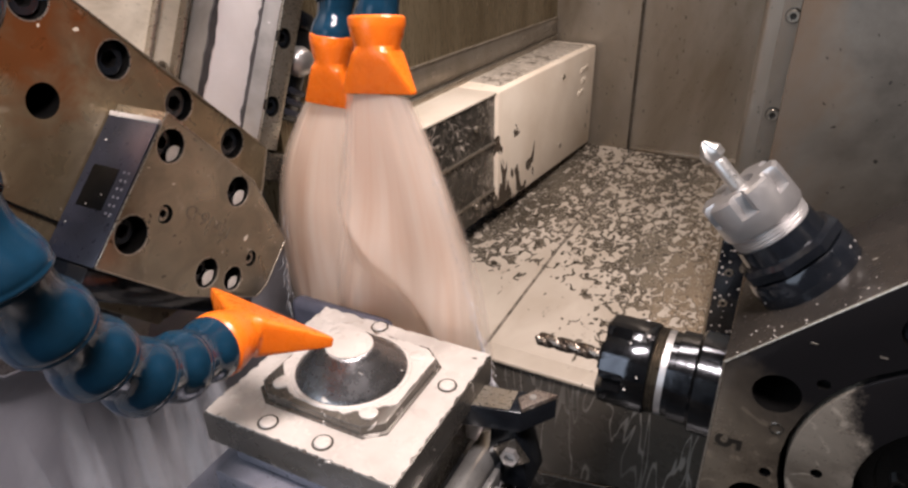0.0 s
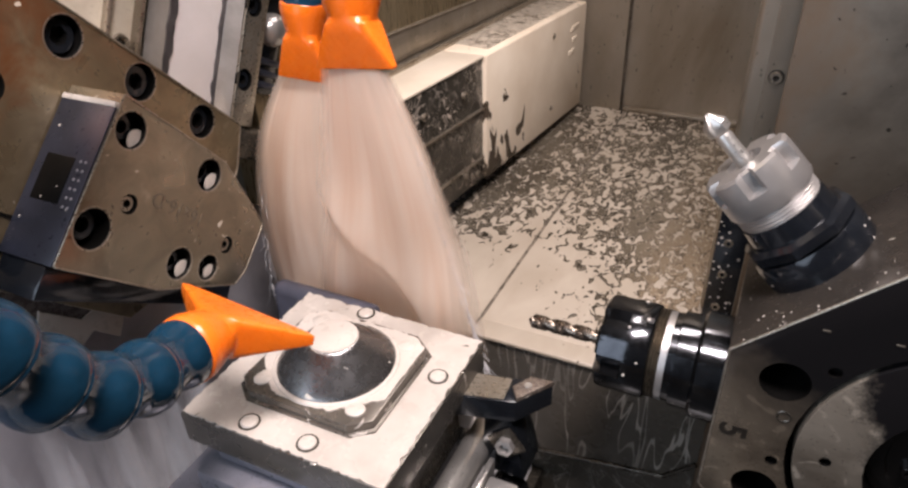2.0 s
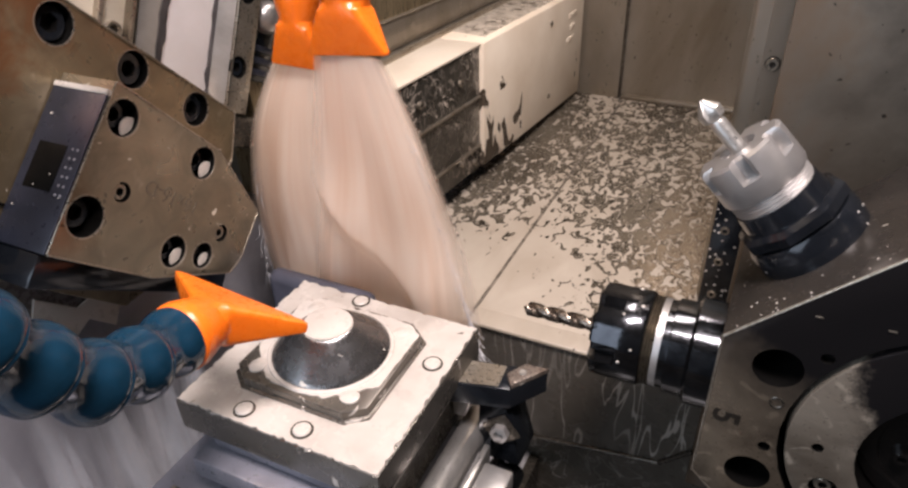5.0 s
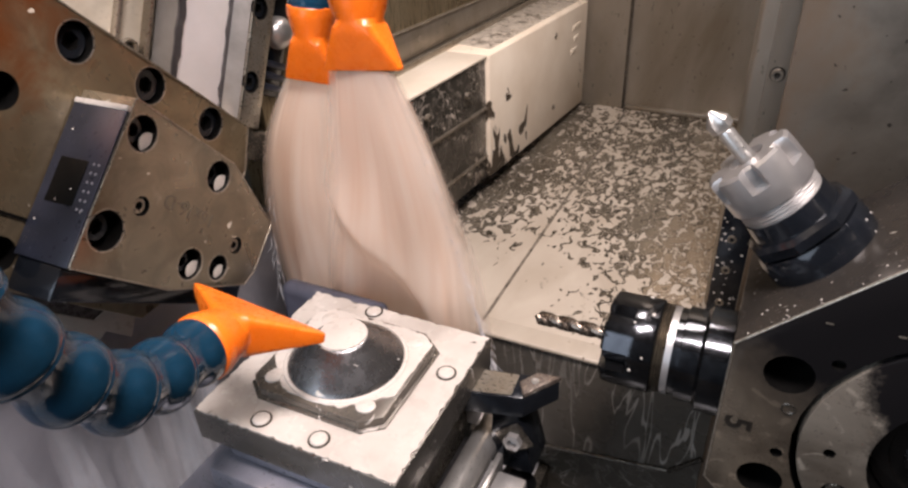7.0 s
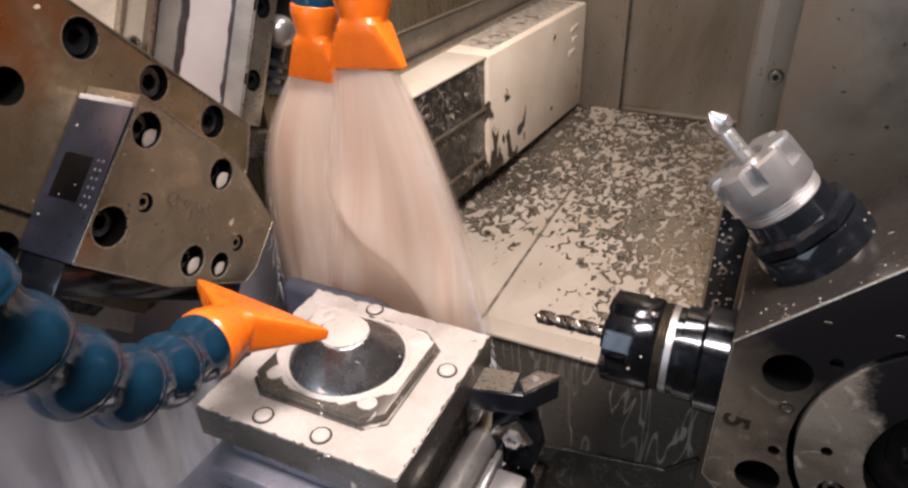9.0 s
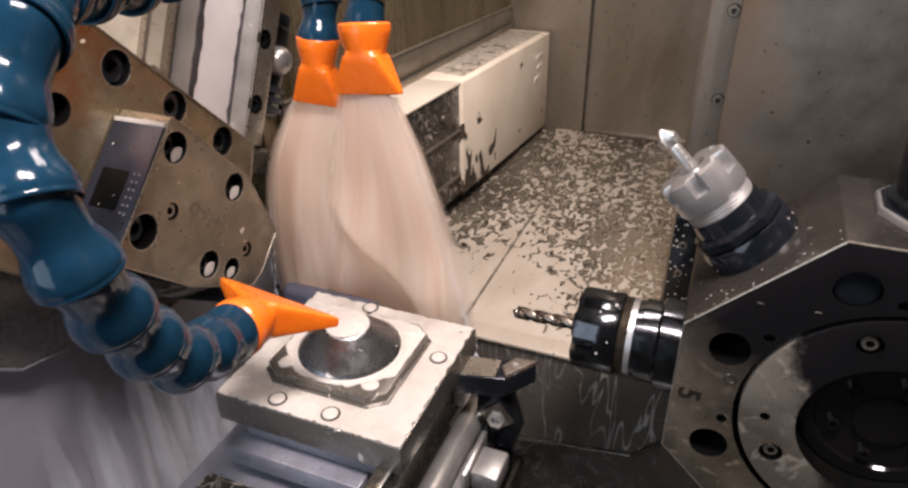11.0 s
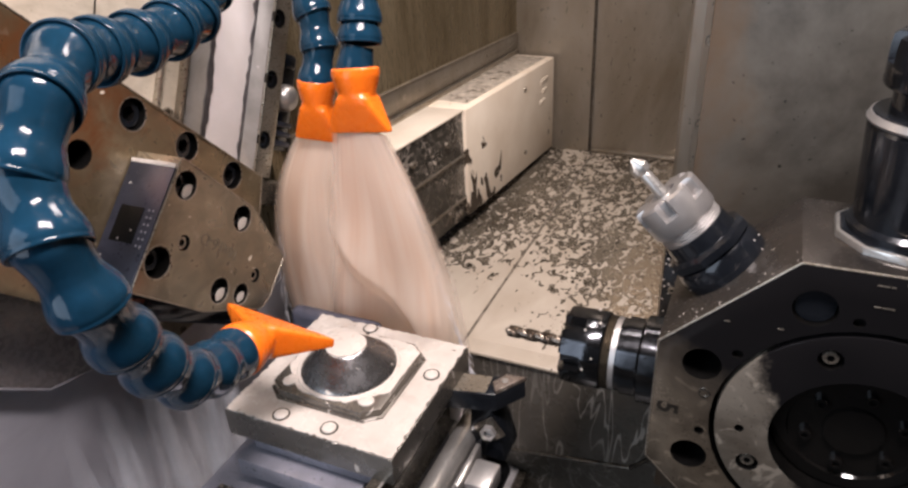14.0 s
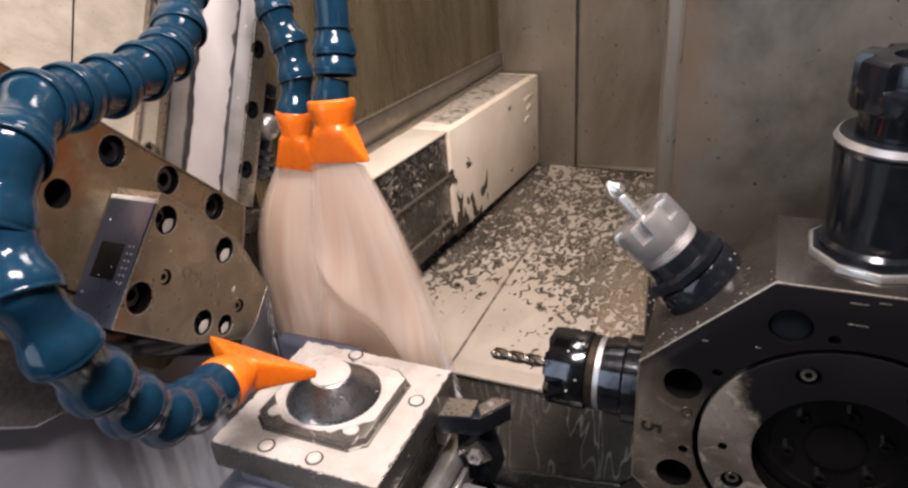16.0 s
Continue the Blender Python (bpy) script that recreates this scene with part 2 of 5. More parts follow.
M["vice"] = surface("wet_vice_steel", (0.235, 0.232, 0.265), (0.145, 0.143, 0.165), (0.25, 0.42), 0.3, 26, 300, 0.08)
M["traydark"] = surface("dark_tray_half", (0.03, 0.027, 0.023), (0.014, 0.013, 0.012), (0.15, 0.35), 0.1, 14, 60, 0.2)
M["nose"] = surface("dark_wet_block", (0.10, 0.10, 0.13), (0.06, 0.06, 0.075), (0.3, 0.5), 0.3, 26, 300, 0.08)
M["greyblue"] = surface("dark_bluegrey_steel", (0.038, 0.041, 0.060), (0.020, 0.022, 0.031), (0.25, 0.42), 0.4, 26, 400, 0.08)
M["milk"] = surface("coolant_milk", MILK, (0.42, 0.375, 0.33), (0.22, 0.4), 0.0, 30, 160, 0.12)
M["blue"] = surface("blue_hose_plastic", (0.006, 0.028, 0.053), (0.004, 0.019, 0.035), (0.08, 0.18), 0.0, 70, 300, 0.12, None, 0.7, None, 0.0)
M["blue"].node_tree.nodes["Principled BSDF"].inputs["IOR"].default_value = 1.32
M["orange"] = surface("orange_nozzle_plastic", (0.80, 0.165, 0.010), (0.70, 0.130, 0.008), (0.22, 0.36), 0.0, 40, 250, 0.06)


def foam_material(name, steel, seat, reach, scale=55.0):
    """Wet steel under lacy coolant foam, thickest round the point where the stream lands."""
    m, t, b = material(name)
    pos = t.nodes.new("ShaderNodeNewGeometry").outputs["Position"]
    dist = t.nodes.new("ShaderNodeVectorMath")
    dist.operation = "DISTANCE"
    t.links.new(pos, dist.inputs[0])
    dist.inputs[1].default_value = seat
    lace = noisy(t, scale, 1.6, 0.45, (1, 0.66, 1), 1.1)
    wide = noisy(t, 9, 3, 0.5)
    near = t.nodes.new("ShaderNodeMapRange")
    near.interpolation_type = "SMOOTHSTEP"
    t.links.new(dist.outputs["Value"], near.inputs[0])
    for i, v in ((1, reach * 0.25), (2, reach), (3, 0.34), (4, 0.005)):
        near.inputs[i].default_value = v
    add = t.nodes.new("ShaderNodeMath")
    add.operation = "ADD"
    t.links.new(lace, add.inputs[0])
    t.links.new(near.outputs[0], add.inputs[1])
    add2 = t.nodes.new("ShaderNodeMath")
    add2.operation = "MULTIPLY_ADD"
    t.links.new(wide, add2.inputs[0])
    add2.inputs[1].default_value = 0.35
    t.links.new(add.outputs[0], add2.inputs[2])
    sep = t.nodes.new("ShaderNodeSeparateXYZ")
    t.links.new(pos, sep.inputs[0])
    bare = t.nodes.new("ShaderNodeMapRange")
    t.links.new(sep.outputs[0], bare.inputs[0])
    for i, v in ((1, -0.135), (2, -0.06), (3, 0.0), (4, -0.07)):
        bare.inputs[i].default_value = v
    add3 = t.nodes.new("ShaderNodeMath")
    add3.operation = "ADD"
    t.links.new(add2.outputs[0], add3.inputs[0])
    t.links.new(bare.outputs[0], add3.inputs[1])
    # foam thinned along the box to paint the shade beside it
    shade = t.nodes.new("ShaderNodeMapRange")
    t.links.new(sep.outputs[0], shade.inputs[0])
    for i, v in ((1, -0.20), (2, -0.145), (3, -0.13), (4, 0.0)):
        shade.inputs[i].default_value = v
    add4 = t.nodes.new("ShaderNodeMath")
    add4.operation = "ADD"
    t.links.new(add3.outputs[0], add4.inputs[0])
    t.links.new(shade.outputs[0], add4.inputs[1])
    mask = ramp(t, add4.outputs[0], [(0.535, (0, 0, 0)), (0.545, (0.55,) * 3), (0.556, (0.55,) * 3), (0.566, (0, 0, 0)), (0.655, (0, 0, 0)), (0.685, (1, 1, 1))])
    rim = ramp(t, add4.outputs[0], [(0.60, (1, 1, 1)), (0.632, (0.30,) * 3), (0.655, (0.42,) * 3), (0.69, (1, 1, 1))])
    grime = noisy(t, 20, 5, 0.6, (1, 0.4, 1))
    under = mixed(t, ramp(t, grime, [(0.35, (0, 0, 0)), (0.65, (1, 1, 1))]), steel[0], steel[1])
    # wet steel blended to a paler tan towards +x
    tan_side = t.nodes.new("ShaderNodeMapRange")
    t.links.new(sep.outputs[0], tan_side.inputs[0])
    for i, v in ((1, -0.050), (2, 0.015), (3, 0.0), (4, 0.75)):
        tan_side.inputs[i].default_value = v
    under = mixed(t, tan_side.outputs[0], under, (0.37, 0.285, 0.195))
    thick = ramp(t, noisy(t, 26, 4, 0.55, (1, 0.5, 1), 0.5), [(0.3, (0.30, 0.252, 0.195)), (0.7, (0.39, 0.338, 0.275))])
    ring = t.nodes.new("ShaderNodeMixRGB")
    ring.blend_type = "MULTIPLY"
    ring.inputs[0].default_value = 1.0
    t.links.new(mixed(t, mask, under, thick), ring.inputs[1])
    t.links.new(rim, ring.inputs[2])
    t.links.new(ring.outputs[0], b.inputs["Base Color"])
    inv = t.nodes.new("ShaderNodeMath")
    inv.operation = "MULTIPLY_ADD"
    t.links.new(mask, inv.inputs[0])
    inv.inputs[1].default_value, inv.inputs[2].default_value = -0.4, 0.4
    t.links.new(inv.outputs[0], b.inputs["Metallic"])
    t.links.new(ramp(t, mask, [(0, (0.22,) * 3), (1, (0.42,) * 3)]), b.inputs["Roughness"])
    bump(t, b, mask, 0.5, 0.0012)
    return m


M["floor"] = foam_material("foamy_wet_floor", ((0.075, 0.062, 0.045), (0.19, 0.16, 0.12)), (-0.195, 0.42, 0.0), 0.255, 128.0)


def splashed(name, steel, at, scale, metal=0.6):
    """Steel with a skin of coolant that has run off in ragged patches."""
    m, t, b = material(name)
    lace = noisy(t, scale, 3, 0.55, None, 0.8)
    mask = ramp(t, lace, [(at, (0, 0, 0)), (at + 0.025, (1, 1, 1))])
    grime = noisy(t, 35, 5, 0.6)
    under = mixed(t, grime, steel, tuple(v * 0.4 for v in steel))
    t.links.new(mixed(t, mask, under, ramp(t, noisy(t, 30, 4, 0.6), [(0.35, (0.355, 0.315, 0.275)), (0.65, (0.465, 0.42, 0.375))])), b.inputs["Base Color"])
    t.links.new(ramp(t, mask, [(0, (metal,) * 3), (1, (0, 0, 0))]), b.inputs["Metallic"])
    t.links.new(ramp(t, grime, [(0.3, (0.15,) * 3), (0.7, (0.4,) * 3)]), b.inputs["Roughness"])
    bump(t, b, mask, 0.4, 0.0008)
    return m


def lined(name, steel, width, scale, stretch, metal=0.5, film=(0.62, 0.54, 0.45), blots=0.70):
    """Dark wet steel with thin crawling outlines where coolant films have broken up."""
    m, t, b = material(name)
    n = noisy(t, scale, 2.0, 0.5, stretch, 1.2)
    off = t.nodes.new("ShaderNodeMath")
    off.operation = "SUBTRACT"
    t.links.new(n, off.inputs[0])
    off.inputs[1].default_value = 0.5
    dist = t.nodes.new("ShaderNodeMath")
    dist.operation = "ABSOLUTE"
    t.links.new(off.outputs[0], dist.inputs[0])
    line = ramp(t, dist.outputs[0], [(width * 0.5, (1, 1, 1)), (width, (0, 0, 0))])
    blot = ramp(t, noisy(t, scale * 0.8, 2, 0.5, None, 0.7), [(blots, (0, 0, 0)), (blots + 0.02, (1, 1, 1))])
    top = t.nodes.new("ShaderNodeMath")
    top.operation = "MAXIMUM"
    t.links.new(line, top.inputs[0])
    t.links.new(blot, top.inputs[1])
    patch = t.nodes.new("ShaderNodeMath")
    patch.operation = "MULTIPLY"
    t.links.new(top.outputs[0], patch.inputs[0])
    t.links.new(ramp(t, noisy(t, scale * 0.3, 2, 0.5), [(0.38, (0.15,) * 3), (0.58, (1, 1, 1))]), patch.inputs[1])
    grime = noisy(t, 35, 5, 0.6)
    t.links.new(mixed(t, patch.outputs[0], mixed(t, grime, steel, tuple(v * 0.4 for v in steel)), film), b.inputs["Base Color"])
    t.links.new(ramp(t, patch.outputs[0], [(0, (metal,) * 3), (1, (0, 0, 0))]), b.inputs["Metallic"])
    t.links.new(ramp(t, grime, [(0.3, (0.15,) * 3), (0.7, (0.4,) * 3)]), b.inputs["Roughness"])
    bump(t, b, patch.outputs[0], 0.35, 0.0007)
    return m


M["vent"] = lined("splashed_dark_cover", (0.075, 0.068, 0.056), 0.026, 66, None, 0.5, (0.50, 0.43, 0.36), 0.735)
M["plateside"] = splashed("splashed_plate_side", (0.24, 0.22, 0.195), 0.69, 70, 0.8)
M["platetop"] = splashed("milk_covered_top", (0.24, 0.21, 0.18), 0.315, 46, 0.7)
M["frontface"] = lined("wet_tray_front", (0.135, 0.118, 0.095), 0.016, 38, (1, 0.16, 1), 0.2, (0.34, 0.31, 0.27), 0.76)
M["baretop"] = lined("wet_bare_top", (0.55, 0.48, 0.39), 0.030, 46, None, 0.05, (0.085, 0.07, 0.052), 0.74)
M["flange"] = splashed("flange_steel", (0.20, 0.18, 0.155), 0.66, 120, 0.7)


def worn_cover(name, corner, reach):
    """Cream film over dark steel, broken away in ragged patches round one corner."""
    m, t, b = material(name)
    pos = t.nodes.new("ShaderNodeNewGeometry").outputs["Position"]
    dist = t.nodes.new("ShaderNodeVectorMath")
    dist.operation = "DISTANCE"
    t.links.new(pos, dist.inputs[0])
    dist.inputs[1].default_value = corner
    near = t.nodes.new("ShaderNodeMapRange")
    t.links.new(dist.outputs["Value"], near.inputs[0])
    for i, v in ((1, 0.0), (2, reach), (3, 0.26), (4, -0.11)):
        near.inputs[i].default_value = v
    add = t.nodes.new("ShaderNodeMath")
    add.operation = "ADD"
    t.links.new(noisy(t, 48, 3, 0.5, (1, 1, 0.55), 0.6), add.inputs[0])
    t.links.new(near.outputs[0], add.inputs[1])
    gone = ramp(t, add.outputs[0], [(0.605, (0, 0, 0)), (0.62, (1, 1, 1))])
    tone = mixed(t, ramp(t, noisy(t, 14, 4, 0.6), [(0.35, (0, 0, 0)), (0.65, (1, 1, 1))]), (0.60, 0.50, 0.385), (0.70, 0.61, 0.49))
    t.links.new(mixed(t, gone, tone, (0.055, 0.042, 0.030)), b.inputs["Base Color"])
    t.links.new(ramp(t, gone, [(0, (0.38,) * 3), (1, (0.22,) * 3)]), b.inputs["Roughness"])
    inv = t.nodes.new("ShaderNodeMath")
    inv.operation = "SUBTRACT"
    inv.inputs[0].default_value = 1.0
    t.links.new(gone, inv.inputs[1])
    bump(t, b, inv.outputs[0], 0.5, 0.001)
    return m


M["worn"] = worn_cover("worn_cream_cover", (-0.2105, 0.668, 0.012), 0.115)


def stream_material(name):
    m, t, b = material(name)
    uv = t.nodes.new("ShaderNodeUVMap")
    sep = t.nodes.new("ShaderNodeSeparateXYZ")
    t.links.new(uv.outputs[0], sep.inputs[0])
    mp = t.nodes.new("ShaderNodeMapping")
    mp.inputs["Scale"].default_value = (8, 1.0, 1)
    t.links.new(uv.outputs[0], mp.inputs[0])
    streak = node(t, "ShaderNodeTexNoise", Scale=1.0, Detail=2.5, Roughness=0.5, Distortion=0.4)
    t.links.new(mp.outputs[0], streak.inputs["Vector"])
    mp2 = t.nodes.new("ShaderNodeMapping")
    mp2.inputs["Scale"].default_value = (3, 1.6, 1)
    t.links.new(uv.outputs[0], mp2.inputs[0])
    broad = node(t, "ShaderNodeTexNoise", Scale=1.0, Detail=2.0, Roughness=0.5, Distortion=0.8)
    t.links.new(mp2.outputs[0], broad.inputs["Vector"])
    col = mixed(t, ramp(t, broad.outputs[0], [(0.3, (0, 0, 0)), (0.7, (1, 1, 1))]), (0.83, 0.63, 0.49), (0.96, 0.81, 0.69))
    col = mixed(t, ramp(t, streak.outputs[0], [(0.35, (0, 0, 0)), (0.75, (1, 1, 1))]), col, (0.97, 0.86, 0.75))
    t.links.new(col, b.inputs["Base Color"])
    b.inputs["Roughness"].default_value = 0.45
    # thin, ragged rims and foot
    edge = t.nodes.new("ShaderNodeMath")
    edge.operation = "PINGPONG"
    t.links.new(sep.outputs[0], edge.inputs[0])
    edge.inputs[1].default_value = 0.5
    rim = t.nodes.new("ShaderNodeMapRange")
    t.links.new(edge.outputs[0], rim.inputs[0])
    rim.inputs[2].default_value = 0.32
    foot = t.nodes.new("ShaderNodeMapRange")
    t.links.new(sep.outputs[1], foot.inputs[0])
    for i, v in ((1, 0.0), (2, 0.12), (3, 0.2), (4, 1.0)):
        foot.inputs[i].default_value = v
    body = t.nodes.new("ShaderNodeMath")
    body.operation = "MULTIPLY"
    t.links.new(rim.outputs[0], body.inputs[0])
    t.links.new(foot.outputs[0], body.inputs[1])
    lift = t.nodes.new("ShaderNodeMath")
    lift.operation = "MULTIPLY_ADD"
    t.links.new(body.outputs[0], lift.inputs[0])
    lift.inputs[1].default_value = 1.35
    rag = t.nodes.new("ShaderNodeMath")
    rag.operation = "MULTIPLY_ADD"
    t.links.new(streak.outputs[0], rag.inputs[0])
    rag.inputs[1].default_value, rag.inputs[2].default_value = 0.9, -0.45
    t.links.new(rag.outputs[0], lift.inputs[2])
    alpha = ramp(t, lift.outputs[0], [(0.0, (0, 0, 0)), (0.70, (1.0,) * 3)])
    t.links.new(alpha, b.inputs["Alpha"])
    bump(t, b, streak.outputs[0], 0.05, 0.001)
    thin = t.nodes.new("ShaderNodeBsdfTranslucent")
    t.links.new(col, thin.inputs[0])
    clear = t.nodes.new("ShaderNodeBsdfTransparent")
    lets = t.nodes.new("ShaderNodeMixShader")
    t.links.new(alpha, lets.inputs[0])
    t.links.new(clear.outputs[0], lets.inputs[1])
    t.links.new(thin.outputs[0], lets.inputs[2])
    both = t.nodes.new("ShaderNodeMixShader")
    both.inputs[0].default_value = 0.50
    t.links.new(b.outputs[0], both.inputs[1])
    t.links.new(lets.outputs[0], both.inputs[2])
    t.links.new(both.outputs[0], t.nodes["Material Output"].inputs[0])
    return m


M["stream"] = stream_material("coolant_stream")


# ---------------------------------------------------------------- builders
def link(name, bm, mat, parent=None, m=None, label="", smooth=35):
    me = bpy.data.meshes.new(name)
    bmesh.ops.recalc_face_normals(bm, faces=bm.faces[:])
    if smooth:
        lim = radians(smooth)
        for f in bm.faces:
            f.smooth = True
        for e in bm.edges:
            e.smooth = not (len(e.link_faces) == 2 and e.calc_face_angle(0) > lim)
    bm.to_mesh(me)
    bm.free()
    for x in (mat if isinstance(mat, (list, tuple)) else (mat,)):
        me.materials.append(x)
    ob = new(name, me)
    if m is not None:
        ob.matrix_world = m
    if parent:
        ob.parent = parent
        ob.matrix_parent_inverse = parent.matrix_basis.inverted()
    return tagged(ob, label)


def part(name, bm, mat, parent, label="", m=None, smooth=35):
    return link(name, bm, mat, parent, m, label, smooth)


def share(name, mesh, parent, m, label=""):
    ob = new(name, mesh)
    ob.matrix_world = m
    ob.parent = parent
    ob.matrix_parent_inverse = parent.matrix_basis.inverted()
    return tagged(ob, label)


def thing(name, label, category, group="", kind=""):
    return tagged(new(name), label, category, group, kind)


def setting(name, bm, mat, label, category, m=None, smooth=35):
    return tagged(link(name, bm, mat, None, m, "", smooth), label, category, "", "structure")


def axes(origin, u, v, w):
    m = Matrix.Identity(4)
    for i, a in enumerate((u, v, w)):
        for j in range(3):
            m[j][i] = a[j]
    m.translation = origin
    return m


def along(a, b):
    """A frame at a whose z axis points to b."""
    d = Vector(b) - Vector(a)
    return Matrix.Translation(a) @ d.to_track_quat("Z", "Y").to_matrix().to_4x4()


def block(lo, hi, bevel=0.0, seg=2, bm=None):
    bm = bm or bmesh.new()
    made = bmesh.ops.create_cube(bm, size=1)["verts"]
    for v in made:
        v.co = Vector([lo[i] + (v.co[i] + 0.5) * (hi[i] - lo[i]) for i in range(3)])
    if bevel:
        edges = list({e for v in made for e in v.link_edges})
        bmesh.ops.bevel(bm, geom=edges, offset=bevel, segments=seg, affect="EDGES", profile=0.5)
    return bm


def hull8(corners, bevel=0.0):
    """A six-sided solid from its four bottom and four top corners, both in the same turn."""
    bm = bmesh.new()
    v = [bm.verts.new(c) for c in corners]
    for f in ((3, 2, 1, 0), (4, 5, 6, 7), (0, 1, 5, 4), (1, 2, 6, 5), (2, 3, 7, 6), (3, 0, 4, 7)):
        bm.faces.new([v[i] for i in f])
    if bevel:
        bmesh.ops.bevel(bm, geom=bm.edges[:], offset=bevel, segments=2, affect="EDGES", profile=0.5)
    return bm


def lathe(profile, seg=40, bm=None, wobble=None):
    """Turn (radius, z) round z. wobble(angle, i) scales ring i's radius."""
    bm = bm or bmesh.new()
    rings = []
    for i, (r, z) in enumerate(profile):
        if r < 1e-6:
            rings.append([bm.verts.new((0, 0, z))])
            continue
        ring = []
        for k in range(seg):
            a = 2 * math.pi * k / seg
            q = r * (wobble(a, i) if wobble else 1)
            ring.append(bm.verts.new((q * math.cos(a), q * math.sin(a), z)))
        rings.append(ring)
    for a, b in zip(rings, rings[1:]):
        for k in range(seg):
            n = (k + 1) % seg
            if len(a) == 1 and len(b) > 1:
                bm.faces.new((a[0], b[n], b[k]))
            elif len(b) == 1 and len(a) > 1:
                bm.faces.new((a[k], a[n], b[0]))
            elif len(a) > 1:
                bm.faces.new((a[k], a[n], b[n], b[k]))
    return bm


def slab(outline, thick, holes=(), bevel=0.0, seg=28):
    """A plate in the plane z = 0, its back at -thick, with round sinkings (u, v, radius, depth)."""
    bm = bmesh.new()
    outer = [bm.verts.new((u, v, 0)) for u, v in outline]
    edges = [bm.edges.new((outer[i], outer[(i + 1) % len(outer)])) for i in range(len(outer))]
    rings = []
    for u, v, r, d in holes:
        ring = [bm.verts.new((u + r * math.cos(2 * math.pi * k / seg), v + r * math.sin(2 * math.pi * k / seg), 0)) for k in range(seg)]
        edges += [bm.edges.new((ring[k], ring[(k + 1) % seg])) for k in range(seg)]
        rings.append((ring, d))
    bmesh.ops.triangle_fill(bm, use_beauty=True, use_dissolve=False, edges=edges, normal=(0, 0, 1))
    low = [bm.verts.new((u, v, -thick)) for u, v in outline]
    n = len(outer)
    for i in range(n):
        bm.faces.new((outer[i], low[i], low[(i + 1) % n], outer[(i + 1) % n]))
    bm.faces.new(low[::-1])
    for ring, d in rings:
        deep = [bm.verts.new((v.co.x, v.co.y, -d)) for v in ring]
        k = len(ring)
        for i in range(k):
            f = bm.faces.new((ring[i], ring[(i + 1) % k], deep[(i + 1) % k], deep[i]))
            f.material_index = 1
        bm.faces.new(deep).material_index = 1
    if bevel:
        rim = [e for e in bm.edges if e.verts[0] in outer and e.verts[1] in outer and any(v in f.verts for f in e.link_faces for v in low)]
        rim = [e for e in rim if len(e.link_faces) == 2]
        bmesh.ops.bevel(bm, geom=rim, offset=bevel, segments=2, affect="EDGES", profile=0.5)
    return bm


def octagon(r, turn=22.5):
    c = r / math.cos(radians(22.5))
    return [(c * math.cos(radians(turn + 45 * k)), c * math.sin(radians(turn + 45 * k))) for k in range(8)]


def socket_bolt_mesh(name, r, mat, head=1.0):
    """Cap screw seen from above: chamfered head, hexagonal socket; top at z = 0."""
    bm = lathe([(r, -r * head), (r, -0.12 * r), (0.9 * r, 0), (0.56 * r, 0)], 28)
    top = [v for v in bm.verts if abs(v.co.z) < 1e-7 and v.co.xy.length < 0.6 * r]
    hexa = []
    for v in top:
        a = math.atan2(v.co.y, v.co.x)
        q = 0.5 * r * math.cos(radians(30)) / math.cos((a % radians(60)) - radians(30))
        v.co.x, v.co.y = q * math.cos(a) * 1.1, q * math.sin(a) * 1.1
    ring = sorted(top, key=lambda v: math.atan2(v.co.y, v.co.x))
    deep = [bm.verts.new((v.co.x, v.co.y, -0.55 * r)) for v in ring]
    for i in range(len(ring)):
        j = (i + 1) % len(ring)
        f = bm.faces.new((ring[i], ring[j], deep[j], deep[i]))
        f.material_index = 1
    bm.faces.new(deep).material_index = 1
    bmesh.ops.recalc_face_normals(bm, faces=bm.faces[:])
    me = bpy.data.meshes.new(name)
    bm.to_mesh(me)
    bm.free()
    me.materials.append(mat)
    me.materials.append(M["hole"])
    return me


X_FACE = ((0, 1, 0), (0, 0, 1), (1, 0, 0))      # plate facing +x, u = y, v = z
Y_FACE = ((1, 0, 0), (0, 0, 1), (0, -1, 0))     # plate facing -y, u = x, v = z
BOLT = socket_bolt_mesh("bolt", 0.0072, M["black"])
BOLT_BIG = socket_bolt_mesh("bolt", 0.0085, M["black"])
BOLT_SMALL = socket_bolt_mesh("bolt", 0.0040, M["steel"])
BOLT_DARK = socket_bolt_mesh("bolt", 0.0036, M["gloss"])
BOLT_TINY = socket_bolt_mesh("bolt", 0.0032, M["steel"])


def spline(points, step):
    """Points and tangents at even steps along a smooth curve through the given points."""
    p = [Vector(q) for q in points]
    p = [2 * p[0] - p[1]] + p + [2 * p[-1] - p[-2]]
    dense = []
    for a, b, c, d in zip(p, p[1:], p[2:], p[3:]):
        for k in range(24):
            s = k / 24
            dense.append(0.5 * (2 * b + (c - a) * s + (2 * a - 5 * b + 4 * c - d) * s * s + (3 * b - a - 3 * c + d) * s ** 3))
    dense.append(p[-2])
    out, run, want = [], 0.0, 0.0
    for a, b in zip(dense, dense[1:]):
        l = (b - a).length
        while l > 0 and want <= run + l:
            out.append((a.lerp(b, (want - run) / l), (b - a).normalized()))
            want += step
        run += l
    return out


